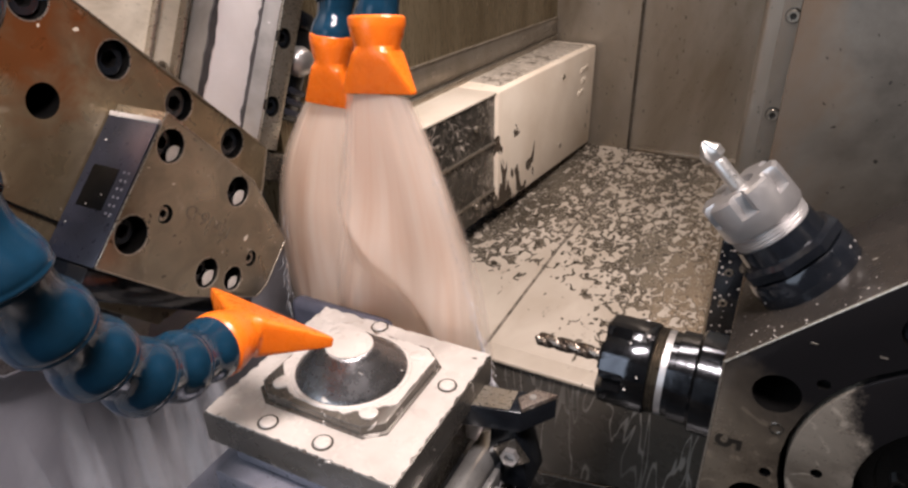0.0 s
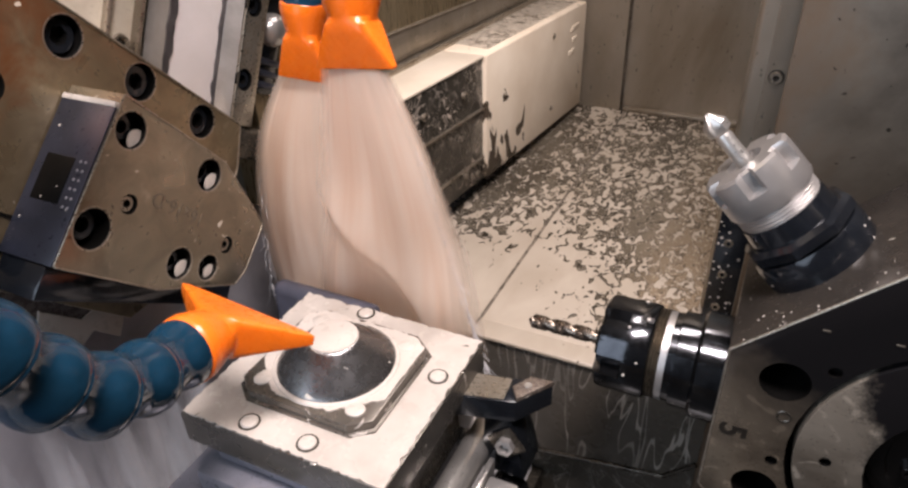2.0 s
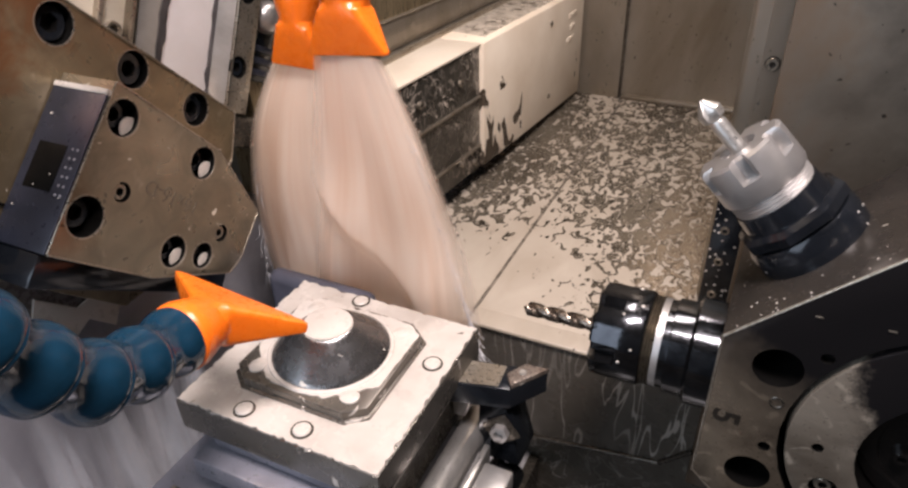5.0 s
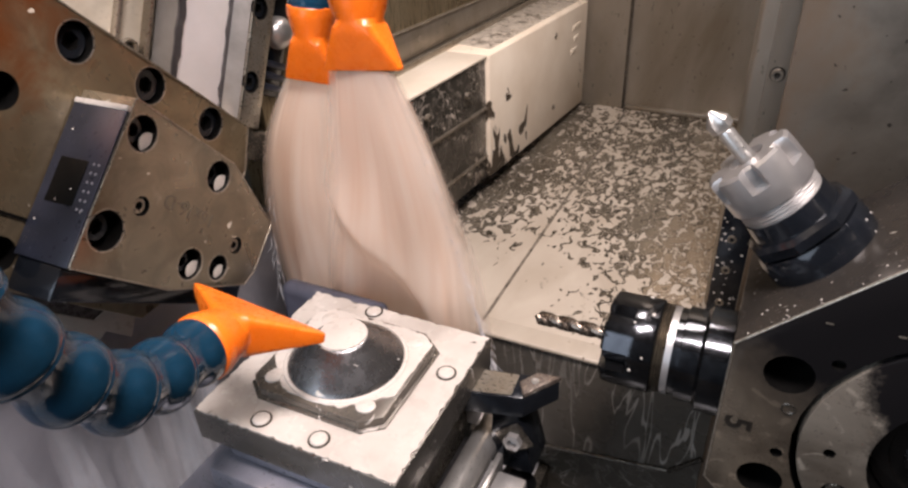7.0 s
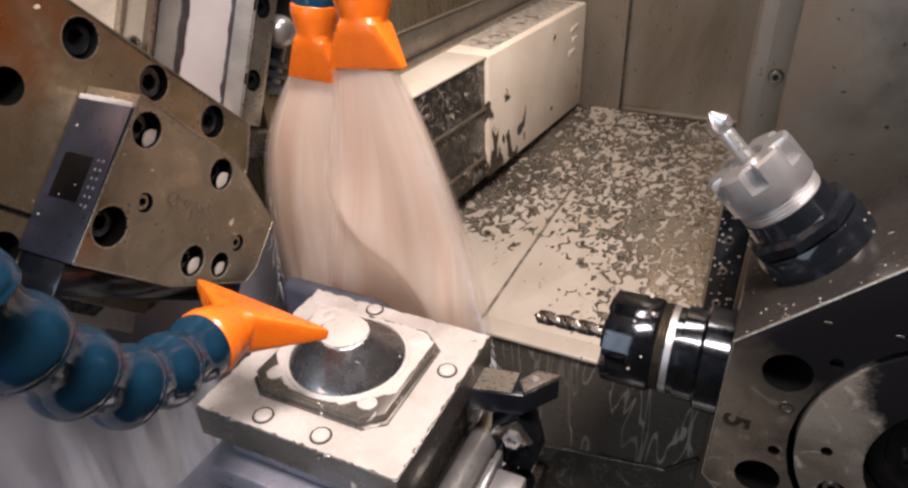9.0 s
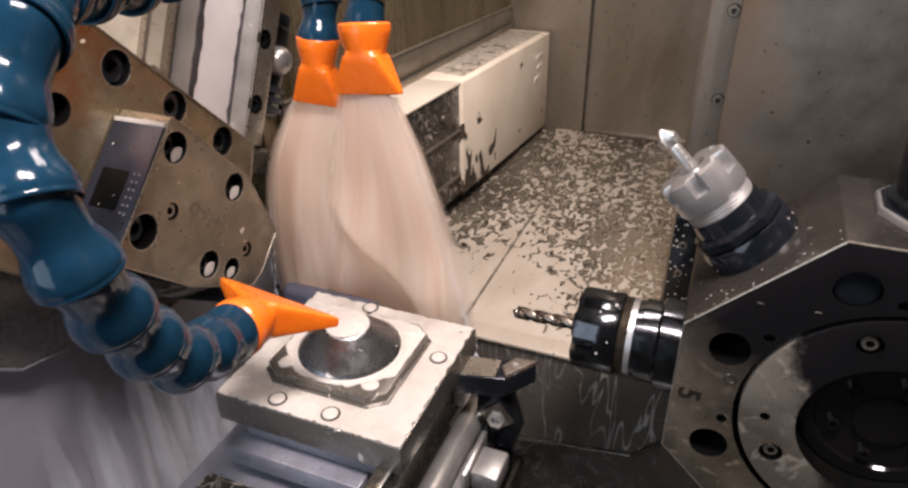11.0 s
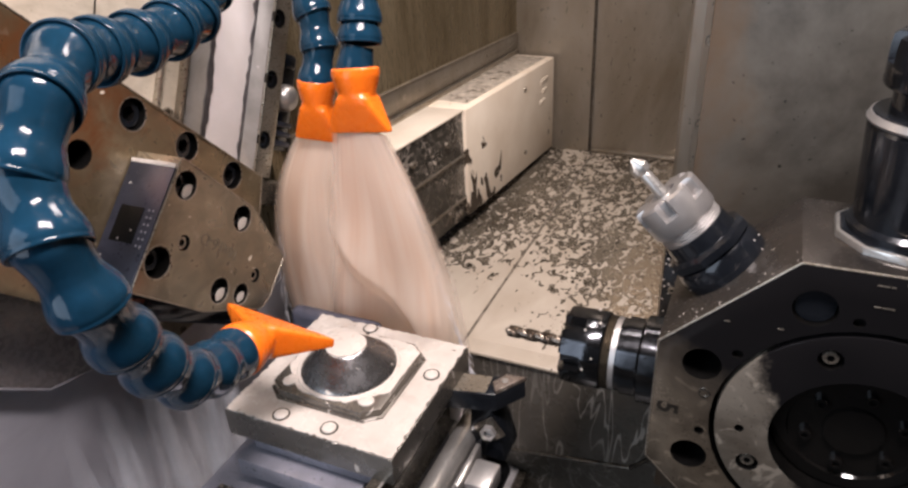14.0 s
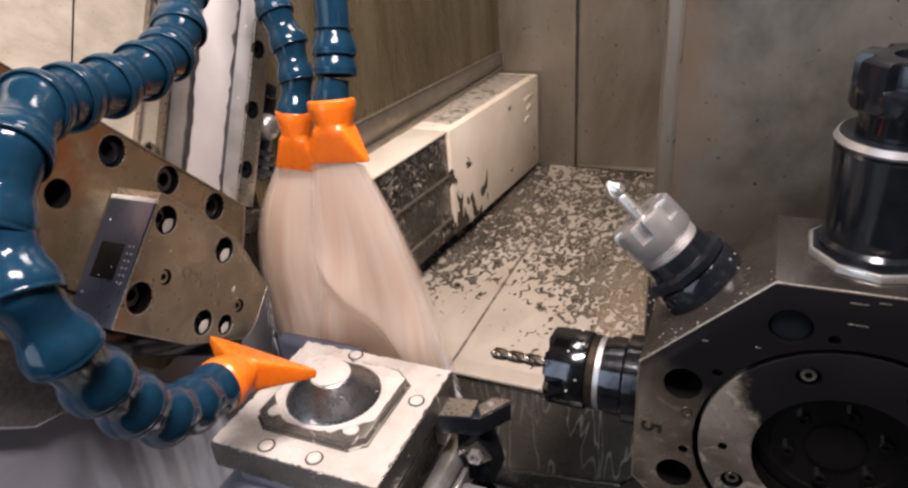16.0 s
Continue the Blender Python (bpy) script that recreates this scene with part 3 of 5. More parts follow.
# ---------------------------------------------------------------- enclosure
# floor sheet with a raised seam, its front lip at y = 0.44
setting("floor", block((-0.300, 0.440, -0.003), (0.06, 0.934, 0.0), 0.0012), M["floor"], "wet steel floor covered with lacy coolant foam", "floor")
setting("floor_seam_trim", block((-0.1404, 0.441, 0.0), (-0.1378, 0.932, 0.0010), 0.0004), M["seam"], "thin dark welded seam along the wet floor", "seam")
setting("floor_lip_trim", block((-0.300, 0.4385, -0.0032), (0.039, 0.458, 0.0009), 0.0016, 3), M["floor"], "folded front lip of the floor under milky coolant", "trim")
setting("tray_front_wall", slab([(-0.30, -0.0034), (-0.30, -0.128), (-0.092, -0.107), (0.018, -0.089), (0.0395, -0.066), (0.0395, -0.0034)][::-1], 0.02), M["frontface"],
        "dark wet vertical steel drop in front of the floor", "wall", axes((0, 0.441, 0), *Y_FACE))
for a, b in (((-0.30, -0.128), (-0.092, -0.107)), ((-0.092, -0.107), (0.018, -0.089)), ((0.018, -0.089), (0.0395, -0.066))):
    setting("tray_front_trim", lathe([(0.0, 0), (0.0022, 0.0003), (0.0022, math.dist(a, b)), (0.0, math.dist(a, b))], 12), M["dark"], "wet folded hem below the tray front", "trim",
            along((a[0], 0.4405, a[1]), (b[0], 0.4405, b[1])))
setting("wall_back", block((-0.262, 0.934, -0.02), (-0.1475, 0.95, 0.95)), M["wall"], "dull sheet steel back wall panel", "wall")
setting("wall_back_panel", block((-0.1445, 0.937, -0.02), (0.30, 0.95, 0.95)), M["wall"], "dull brownish sheet steel back wall panel", "wall")
setting("wall_back_seam", block((-0.1475, 0.931, 0.0), (-0.1445, 0.94, 0.95), 0.0005), M["dark"], "dark vertical joint between back wall sheets", "seam")
setting("wall_back_foot_trim", block((-0.143, 0.928, 0.0), (0.05, 0.937, 0.006), 0.002), M["wall"], "low steel foot strip along the back wall", "trim")
setting("wall_left", hull8([(-0.30, 0.40, 0.1), (-0.2755, 0.40, 0.1), (-0.2565, 0.934, 0.1), (-0.30, 0.934, 0.1), (-0.30, 0.40, 0.95), (-0.2755, 0.40, 0.95), (-0.2565, 0.934, 0.95), (-0.30, 0.934, 0.95)]),
        M["leftwall"], "brown oily side wall with coolant streaks", "wall")
setting("wall_outer_left", block((-0.62, -0.45, -0.3), (-0.60, 0.95, 0.95)), M["panel"], "grey painted enclosure side wall", "wall")
setting("wall_left_return", block((-0.60, 0.62, -0.3), (-0.30, 0.64, 0.95)), M["panel"], "grey painted enclosure side wall", "wall")
setting("wall_right", block((0.60, -0.45, -0.3), (0.62, 0.95, 0.95)), M["panel"], "grey painted enclosure side wall", "wall")
setting("wall_right_panel", block((0.0395, 0.440, -0.10), (0.60, 0.452, 0.95), 0.001), M["rightpanel"], "dark grey stained sheet steel panel wall", "wall")
setting("post", block((0.016, 0.5365, 0.0), (0.20, 0.56, 0.95), 0.004, 3), M["wall"], "grey folded steel corner post", "wall")
setting("post_trim", block((0.0275, 0.535, 0.098), (0.06, 0.5375, 0.95), 0.0006), M["wall"], "flat bolted strip on the corner post", "trim")
setting("post_foot_trim", block((0.0185, 0.526, 0.0), (0.07, 0.537, 0.097), 0.0015), M["black"], "black bolted flange at the post foot", "trim")
setting("ceiling", block((-0.62, -0.45, 0.95), (0.62, 0.95, 0.97)), M["panel"], "grey painted enclosure ceiling", "ceiling")
setting("chip_tray", block((-0.62, -0.45, -0.20), (-0.09, 0.46, -0.15)), M["pool"], "chip tray flooded with milky coolant", "tray")
# near-black bottom added so that the turret above reflects something dark
setting("chip_tray_sump", block((-0.089, -0.45, -0.28), (0.62, 0.46, -0.24)), M["traydark"], "near-black tray bottom added to keep reflections dark", "tray")
setting("chip_tray_wall", block((-0.09, -0.45, -0.28), (-0.082, 0.46, -0.152)), M["dark"], "dark wet side of the chip tray", "tray")
setting("wall_below_floor", block((-0.60, 0.462, -0.30), (0.60, 0.47, -0.02)), M["frontface"], "dark wet wall under the floor", "wall")
setting("wall_front_low", block((-0.62, -0.47, -0.3), (0.62, -0.45, 0.0)), M["panel"], "grey painted enclosure wall below the door", "wall")
setting("wall_front_high", block((-0.62, -0.47, 0.80), (0.62, -0.45, 0.95)), M["panel"], "grey painted enclosure wall above the door", "wall")

strip_bolts = thing("strip_screws", "small button screws along the panel strip", "screws")
for z in (0.193, 0.257, 0.33):
    share("screw", BOLT_SMALL, strip_bolts, axes((0.0340, 0.5318, z), *Y_FACE))
    part("washer", lathe([(0.0, -0.003), (0.0048, -0.003), (0.0048, 0.0), (0.0, 0.0004)], 24), M["dark"], strip_bolts, "dark washer", axes((0.0340, 0.5340, z), *Y_FACE))
for z in (0.015, 0.045, 0.072):
    share("screw", BOLT_TINY, strip_bolts, axes((0.0275, 0.5245, z), *Y_FACE))

# ---------------------------------------------------------------- long way cover box against the left wall
cover = thing("way_cover", "long cream box cover with a splashed dark section", "machine cover")
A, B = 0.645, 0.925


def bx(y):      # right face, bottom, top of the box at depth y
    s = (y - 0.65) / 0.26
    return -0.2125 + 0.0135 * s, 0.022 - 0.016 * s, 0.1485 - 0.011 * s


def box_piece(y0, y1, inset, left=-0.262, bevel=0.003, top=0.0):
    (x0, b0, t0), (x1, b1, t1) = bx(y0), bx(y1)
    return hull8([(left, y0, b0), (x0 - inset, y0, b0), (x1 - inset, y1, b1), (left, y1, b1),
                  (left, y0, t0 - top), (x0 - inset, y0, t0 - top), (x1 - inset, y1, t1 - top), (left, y1, t1 - top)], bevel)


part("cover", box_piece(A, B, 0.0), M["worn"], cover, "cream coolant-coated cover with worn lower corner")
part("dark_section", box_piece(0.42, A - 0.001, 0.0035, -0.262, 0.002, 0.003), M["vent"], cover, "dark steel section under lacy coolant splashes")
(xa, ba, ta), (xb, bb, tb) = bx(0.42), bx(A - 0.001)
part("top_sheet", hull8([(-0.2625, 0.42, ta - 0.0026), (xa - 0.002, 0.42, ta - 0.0026), (xb - 0.002, A - 0.001, tb - 0.0026), (-0.2625, A - 0.001, tb - 0.0026),
                         (-0.2625, 0.42, ta), (xa - 0.002, 0.42, ta), (xb - 0.002, A - 0.001, tb), (-0.2625, A - 0.001, tb)], 0.0008), M["cream"], cover, "cream coolant film on top")
for f in (0.20, 0.60):
    za, zb = ba + (ta - ba) * f, bb + (tb - bb) * f
    part("rib", hull8([(xa - 0.006, 0.42, za - 0.0012), (xa - 0.001, 0.42, za - 0.0012), (xb - 0.001, A - 0.004, zb - 0.0012), (xb - 0.006, A - 0.004, zb - 0.0012),
                       (xa - 0.006, 0.42, za + 0.0012), (xa - 0.001, 0.42, za + 0.0012), (xb - 0.001, A - 0.004, zb + 0.0012), (xb - 0.006, A - 0.004, zb + 0.0012)], 0.0005), M["steel"], cover, "bare edge of a folded rib")
for y, z in ((0.815, 0.122), (0.815, 0.037), (0.60, 0.125), (0.60, 0.045), (0.53, 0.13), (0.53, 0.05), (0.625, 0.036)):
    share("screw", BOLT_TINY, cover, axes((bx(y)[0] + 0.0012, y, z), *X_FACE))

for z0, z1, ya, yb in ((0.112, 0.118, 0.872, 0.898), (0.098, 0.104, 0.878, 0.892), (0.084, 0.090, 0.868, 0.888)):
    part("raised_mark", hull8([(bx(ya)[0] - 0.001, ya, z0), (bx(ya)[0] + 0.0007, ya, z0), (bx(yb)[0] + 0.0007, yb, z0), (bx(yb)[0] - 0.001, yb, z0),
                               (bx(ya)[0] - 0.001, ya, z1), (bx(ya)[0] + 0.0007, ya, z1), (bx(yb)[0] + 0.0007, yb, z1), (bx(yb)[0] - 0.001, yb, z1)], 0.0003), M["worn"], cover, "raised unreadable mark")
part("bare_top", hull8([(-0.260, 0.672, bx(0.672)[2] - 0.001), (-0.2205, 0.665, bx(0.665)[2] - 0.001), (-0.2080, 0.915, bx(0.915)[2] - 0.001), (-0.256, 0.915, bx(0.915)[2] - 0.001),
                        (-0.260, 0.672, bx(0.672)[2] + 0.0006), (-0.2205, 0.665, bx(0.665)[2] + 0.0006), (-0.2080, 0.915, bx(0.915)[2] + 0.0006), (-0.256, 0.915, bx(0.915)[2] + 0.0006)], 0.0004), M["baretop"], cover, "bare wet steel top with squiggles of coolant")
part("back_rail", hull8([(-0.2745, 0.42, 0.152), (-0.262, 0.42, 0.152), (-0.2525, 0.93, 0.132), (-0.262, 0.93, 0.132),
                         (-0.2745, 0.42, 0.163), (-0.262, 0.42, 0.163), (-0.2525, 0.93, 0.143), (-0.262, 0.93, 0.143)], 0.001), M["steel"], cover, "bare steel rail behind the cover")
wall_strip = setting("wall_left_trim", hull8([(-0.2745, 0.42, 0.164), (-0.2695, 0.42, 0.164), (-0.2535, 0.93, 0.144), (-0.2585, 0.93, 0.144),
                         (-0.2745, 0.42, 0.192), (-0.2695, 0.42, 0.192), (-0.2535, 0.93, 0.166), (-0.2585, 0.93, 0.166)], 0.0008), M["wall"], "bolted steel strip at the foot of the brown wall", "trim")
for y, z, x in ((0.606, 0.170, -0.2635), (0.70, 0.166, -0.2605), (0.82, 0.160, -0.2565), (0.50, 0.174, -0.2665)):
    share("screw", BOLT_TINY, wall_strip, axes((x, y, z), *X_FACE))

# ---------------------------------------------------------------- upper tool disc with its clamp block
disc = thing("tool_disc", "oily brown steel tool disc with socket bolts", "tool disc")
DISC = [(0.3625, 0.183), (0.352, 0.157), (0.307, 0.115), (0.252, 0.113), (0.06, 0.305), (0.06, 0.47), (0.095, 0.4505)]
disc_bolts = [(0.266, 0.2625), (0.2995, 0.2305), (0.333, 0.1965), (0.232, 0.297), (0.197, 0.33)]
disc_bores = [(0.225, 0.2535), (0.197, 0.189), (0.180, 0.298), (0.140, 0.26)]
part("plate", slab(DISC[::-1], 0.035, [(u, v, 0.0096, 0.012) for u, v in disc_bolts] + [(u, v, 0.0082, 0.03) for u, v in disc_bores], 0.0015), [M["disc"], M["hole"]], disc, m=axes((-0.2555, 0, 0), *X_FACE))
for u, v in disc_bolts:
    share("bolt", BOLT_BIG, disc, axes((-0.2590, u, v), *X_FACE))
part("split_line", hull8([(-0.256, 0.08, 0.330), (-0.2545, 0.08, 0.330), (-0.2545, 0.226, 0.1845), (-0.256, 0.226, 0.1845),
                          (-0.256, 0.08, 0.3318), (-0.2545, 0.08, 0.3318), (-0.2545, 0.226, 0.1863), (-0.256, 0.226, 0.1863)]), M["hole"], disc, "dark joint across the disc")

clamp = thing("tool_clamp_block", "steel tool clamp block bolted on the disc", "tool holder")
CL = [(0.262, 0.2415), (0.204, 0.186), (0.248, 0.145), (0.297, 0.116), (0.307, 0.119), (0.329, 0.139), (0.3105, 0.187)]
cl_big = [(0.2595, 0.2255, 0.0086), (0.2975, 0.1855, 0.0086), (0.226, 0.1925, 0.0095), (0.2645, 0.1505, 0.0085), (0.2815, 0.1375, 0.0072)]
cl_small = [(0.247, 0.194), (0.2975, 0.1425)]
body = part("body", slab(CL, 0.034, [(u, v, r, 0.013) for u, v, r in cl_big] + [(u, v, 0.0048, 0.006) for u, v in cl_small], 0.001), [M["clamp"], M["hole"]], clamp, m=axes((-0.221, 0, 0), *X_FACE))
for u, v, r in cl_big:
    share("bolt", BOLT, clamp, axes((-0.2265, u - 0.0006, v + 0.0012), *X_FACE) @ Matrix.Scale(r / 0.0098, 4))
    if u != 0.226:
        part("coolant_pool", lathe([(0.0, 0.0), (r * 0.62, 0.0), (r * 0.60, 0.0008), (0.0, 0.0016)], 24), M["milk"], body, "coolant caught in the bolt sinking",
             axes((-0.2252, u + 0.46 * r, v - 0.86 * r), *X_FACE))
for u, v in cl_small:
    share("bolt", BOLT_SMALL, clamp, axes((-0.2225, u, v), *X_FACE))
# dark blue-grey flank sheet with its square tool slot: runs along the edge (0.257, 0.238) - (0.204, 0.186)
ea, eb = Vector((0, 0.257, 0.238)), Vector((0, 0.204, 0.186))
ed = (eb - ea).normalized()
en = Vector((0, ed.z, -ed.y)) if ed.z * 1 > 0 else Vector((0, -abs(ed.z), abs(ed.y)))
flank = axes((-0.238, *((ea + eb) / 2 + en * 0.0002).yz), ed, Vector((1, 0, 0)), en)
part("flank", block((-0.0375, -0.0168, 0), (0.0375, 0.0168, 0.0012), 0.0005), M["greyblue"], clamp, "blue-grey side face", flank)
# thin near-black block painted as the shaded inside of the slot
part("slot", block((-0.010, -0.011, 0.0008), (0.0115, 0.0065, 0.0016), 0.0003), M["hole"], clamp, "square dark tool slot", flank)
pit = lathe([(0.0, 0.0), (0.0007, 0.0), (0.0006, 0.0003), (0.0, 0.0004)], 10)
pit_mesh = bpy.data.meshes.new("punch_mark")
pit.to_mesh(pit_mesh)
pit.free()
pit_mesh.materials.append(M["covergrey"])
for i in range(6):
    for j in (0.0100, 0.0130):
        share("punch_mark", pit_mesh, clamp, flank @ pose(-0.009 + 0.0042 * i, j, 0.0012))
part("seat", hull8([(-0.2545, 0.193, 0.174), (-0.226, 0.193, 0.174), (-0.226, 0.292, 0.103), (-0.2545, 0.292, 0.103),
                    (-0.2545, 0.204, 0.1855), (-0.226, 0.204, 0.1855), (-0.226, 0.300, 0.114), (-0.2545, 0.300, 0.114)], 0.0015), M["black"], clamp, "black seat under the block")
for k in range(3):
    part("seat_screw", lathe([(0.0, 0), (0.0042, 0), (0.0042, 0.004), (0.0024, 0.005), (0.0, 0.003)], 18), M["steel"], clamp, "", along((-0.240, 0.208 + 0.031 * k, 0.1695 - 0.0225 * k), (-0.240, 0.199 + 0.031 * k, 0.158 - 0.0225 * k)))


def arris(parent, a, b, r=0.0006):
    """Bright edge between two points, for worn steel and for painted edge highlights."""
    l = (Vector(b) - Vector(a)).length
    return part("worn_arris", lathe([(0.0, 0), (r, 0.0004), (r, l - 0.0004), (0.0, l)], 8), M["steel"], parent, "bright worn and highlit edge", along(a, b))


for k in range(len(CL)):
    arris(body, (-0.2213, *CL[k - 1]), (-0.2213, *CL[k]), 0.0005)
for k in (0, 1, 6):
    arris(disc, (-0.2558, *DISC[k]), (-0.2558, *DISC[(k + 1) % 7]), 0.0006)
for u, v, r in cl_big:
    part("bore_rim", lathe([(r - 0.0001, -0.0005), (r - 0.0001, 0.0001), (r + 0.0007, 0.0001), (r + 0.0007, -0.0005)], 36), M["steel"], body, "bright worn bore edge", axes((-0.221, u, v), *X_FACE))
for u, v in disc_bolts:
    part("bore_rim", lathe([(0.0095, -0.0005), (0.0095, 0.0001), (0.0102, 0.0001), (0.0102, -0.0005)], 36), M["steel"], disc, "bright worn bore edge", axes((-0.2555, u, v), *X_FACE))
part("flank_end", block((-0.0384, -0.0168, -0.001), (-0.0356, 0.0168, 0.0017), 0.0006), M["milk"], clamp, "white strip along the top edge", flank)
txt = bpy.data.curves.new("size_mark", "FONT")
txt.body, txt.size, txt.extrude, txt.align_x, txt.align_y = "16x16-D", 0.0105, 0.00015, "CENTER", "CENTER"
mark = new("size_mark", txt)
mark_mesh = bpy.data.meshes.new_from_object(mark.evaluated_get(bpy.context.evaluated_depsgraph_get()))
bpy.data.objects.remove(mark)
mark_mesh.materials.append(M["engraved"])
share("size_mark", mark_mesh, body, axes((-0.2208, 0.2735, 0.1775), *X_FACE) @ pose(0, 0, 0, 0, 0, 133), "engraved size mark")

# strip and rail edges drawn bright where they catch the light
arris(wall_strip, (-0.2690, 0.42, 0.1922), (-0.2532, 0.93, 0.1662), 0.0008)
arris(cover, (-0.2616, 0.42, 0.1634), (-0.2521, 0.93, 0.1434), 0.0008)

# ---------------------------------------------------------------- leaning bolted column and the panels behind the disc
column = thing("guide_column", "leaning grey steel guide strip with socket bolts", "machine guide")
cd = Vector((0, 0.041, 0.079)).normalized()
cn = Vector((0, cd.z, -cd.y))
col = axes((-0.262, 0.380, 0.205), cn, cd, Vector((1, 0, 0)))      # u across, v along, w = +x
part("strip", slab([(-0.006, -0.028), (0.013, -0.028), (0.013, 0.40), (-0.006, 0.40)], 0.03, [(0.0, 0.045 * k, 0.0068, 0.006) for k in range(6)], 0.0012), [M["steel"], M["hole"]], column, "bare bolted steel strip", col)
part("bevel_side", hull8([(-0.0130, -0.018, -0.03), (-0.0065, -0.028, -0.03), (-0.0065, -0.028, -0.001), (-0.0130, -0.018, -0.010),
                          (-0.0130, 0.40, -0.03), (-0.0065, 0.40, -0.03), (-0.0065, 0.40, -0.001), (-0.0130, 0.40, -0.010)], 0.001), M["flankgrey"], column, "grey bevelled flank", col)
for k in range(6):
    share("bolt", BOLT, column, col @ Matrix.Translation((0, 0.045 * k, -0.0015)) @ Matrix.Scale(0.8, 4))
part("foot", block((-0.026, -0.049, -0.04), (0.033, -0.0288, -0.002), 0.002), M["dark"], column, "dark foot of the strip", col)


def ragged(u0, u1, v0, v1, left, right, thick, seed, n=110):
    """A strip with torn long edges: left and right are the depths of the tears."""
    def tear(v, depth, z):
        return depth * (noise.noise(Vector((v * 90, seed, z))) + 0.6 * noise.noise(Vector((v * 310, seed, z + 3))))
    rows = [v0 + (v1 - v0) * k / n for k in range(n + 1)]
    return slab([(u1 + tear(v, right, 1.0), v) for v in rows] + [(u0 + tear(v, left, 5.0), v) for v in rows[::-1]], thick)


setting("wall_white_panel", block((-0.0515, -0.05, -0.032), (-0.0128, 0.42, -0.0110), 0.001), M["white"], "white grease-coated panel strip", "panel", col)
setting("wall_white_bead", block((-0.0543, -0.05, -0.032), (-0.0516, 0.42, -0.0112), 0.0008), M["flankgrey"], "pale steel edge strip beside the white panel", "trim", col)
setting("wall_white_edge", ragged(-0.0545, -0.0498, -0.05, 0.42, 0.0012, 0.0046, 0.0013, 2.0), M["sealant"], "ragged dark grey sealing strip", "trim", col @ pose(0, 0, -0.0098))
setting("wall_white_edge_2", ragged(-0.0150, -0.0124, -0.05, 0.42, 0.0055, 0.0, 0.002, 9.0), M["sealant"], "torn dark edge of the white panel", "trim", col @ pose(0, 0, -0.0099))
setting("wall_cream_panel", block((-0.30, -0.10, -0.045), (-0.0550, 0.42, -0.03), 0.001), M["creamwall"], "cream streaked panel behind the disc", "panel", col)
setting("wall_cream_seam", block((-0.080, -0.10, -0.032), (-0.0765, 0.42, -0.026), 0.0012), M["steel"], "steel seam on the cream panel", "trim", col)
setting("wall_cream_seam_2", block((-0.0605, -0.10, -0.032), (-0.0575, 0.42, -0.024), 0.0012), M["steel"], "narrow steel bead beside the sealing strip", "trim", col)
setting("wall_cream_joint", block((-0.1265, 0.03, -0.0305), (-0.1255, 0.42, -0.0296)), M["hole"], "thin dark joint in the cream panel", "seam", col @ pose(0, 0, 0, 0, 0, 4))
eye = thing("eye_screw", "small round steel eye screw on the cream panel", "screw")
part("ring", lathe([(0.0035, -0.001), (0.0055, -0.0004), (0.0062, 0.0012), (0.0055, 0.0026), (0.0042, 0.0026), (0.0035, 0.0012), (0.0035, -0.001)], 28), M["steel"], eye, "", col @ pose(-0.0685, 0.004, -0.029))
part("core", lathe([(0.0, -0.001), (0.0034, -0.001), (0.0030, 0.0008), (0.0, 0.0012)], 20), M["dark"], eye, "", col @ pose(-0.0685, 0.004, -0.029))
side = thing("side_valve", "small blue-grey valve body beside the guide strip", "valve")
part("body", block((0.0145, -0.006, -0.034), (0.040, 0.064, -0.008), 0.003), M["black"], side, "black wet valve body", col)
part("dome", lathe([(0.0105, -0.006), (0.0105, 0.002), (0.0085, 0.006), (0.0045, 0.0085), (0, 0.009)], 28), M["nutgrey"], side, "wet steel dome", col @ pose(0.027, 0.036, -0.006))
part("cap", block((0.016, 0.058, -0.030), (0.034, 0.070, -0.004), 0.003), M["black"], side, "black cap", col)
for k in range(3):
    part("fin", block((0.0155, -0.002 + 0.0075 * k, -0.012), (0.038, 0.0022 + 0.0075 * k, -0.0045), 0.001), M["greyblue"], side, "blue-grey fin", col)

# ---------------------------------------------------------------- lower left machine covers
low = thing("lower_cover", "dark grey sheet metal cover under the disc", "machine cover")
part("sheet", hull8([(-0.36, -0.10, -0.28), (-0.312, -0.10, -0.28), (-0.312, 0.42, -0.28), (-0.36, 0.42, -0.28),
                     (-0.36, -0.10, 0.20), (-0.302, -0.10, 0.20), (-0.302, 0.42, 0.10), (-0.36, 0.42, 0.10)], 0.003), M["covergrey"], low)
ledge = [(-0.15, 0.330), (-0.15, 0.300), (0.155, 0.137), (0.183, 0.114), (0.212, 0.107), (0.300, 0.085), (0.300, 0.150), (0.205, 0.178), (0.170, 0.202)]
part("ledge", slab(ledge, 0.05, (), 0.0015), M["coverdark"], low, "folded dark sheet with a bent lower edge", axes((-0.291, 0, 0), *X_FACE))
for p, q in ((1, 2), (2, 3), (3, 4)):
    part("hem", lathe([(0.0, 0), (0.0009, 0.0005), (0.0009, (Vector(ledge[q]) - Vector(ledge[p])).length), (0.0, (Vector(ledge[q]) - Vector(ledge[p])).length)], 8), M["covergrey"], low, "pale folded hem",
         along((-0.2912, *ledge[p]), (-0.2912, *ledge[q])))

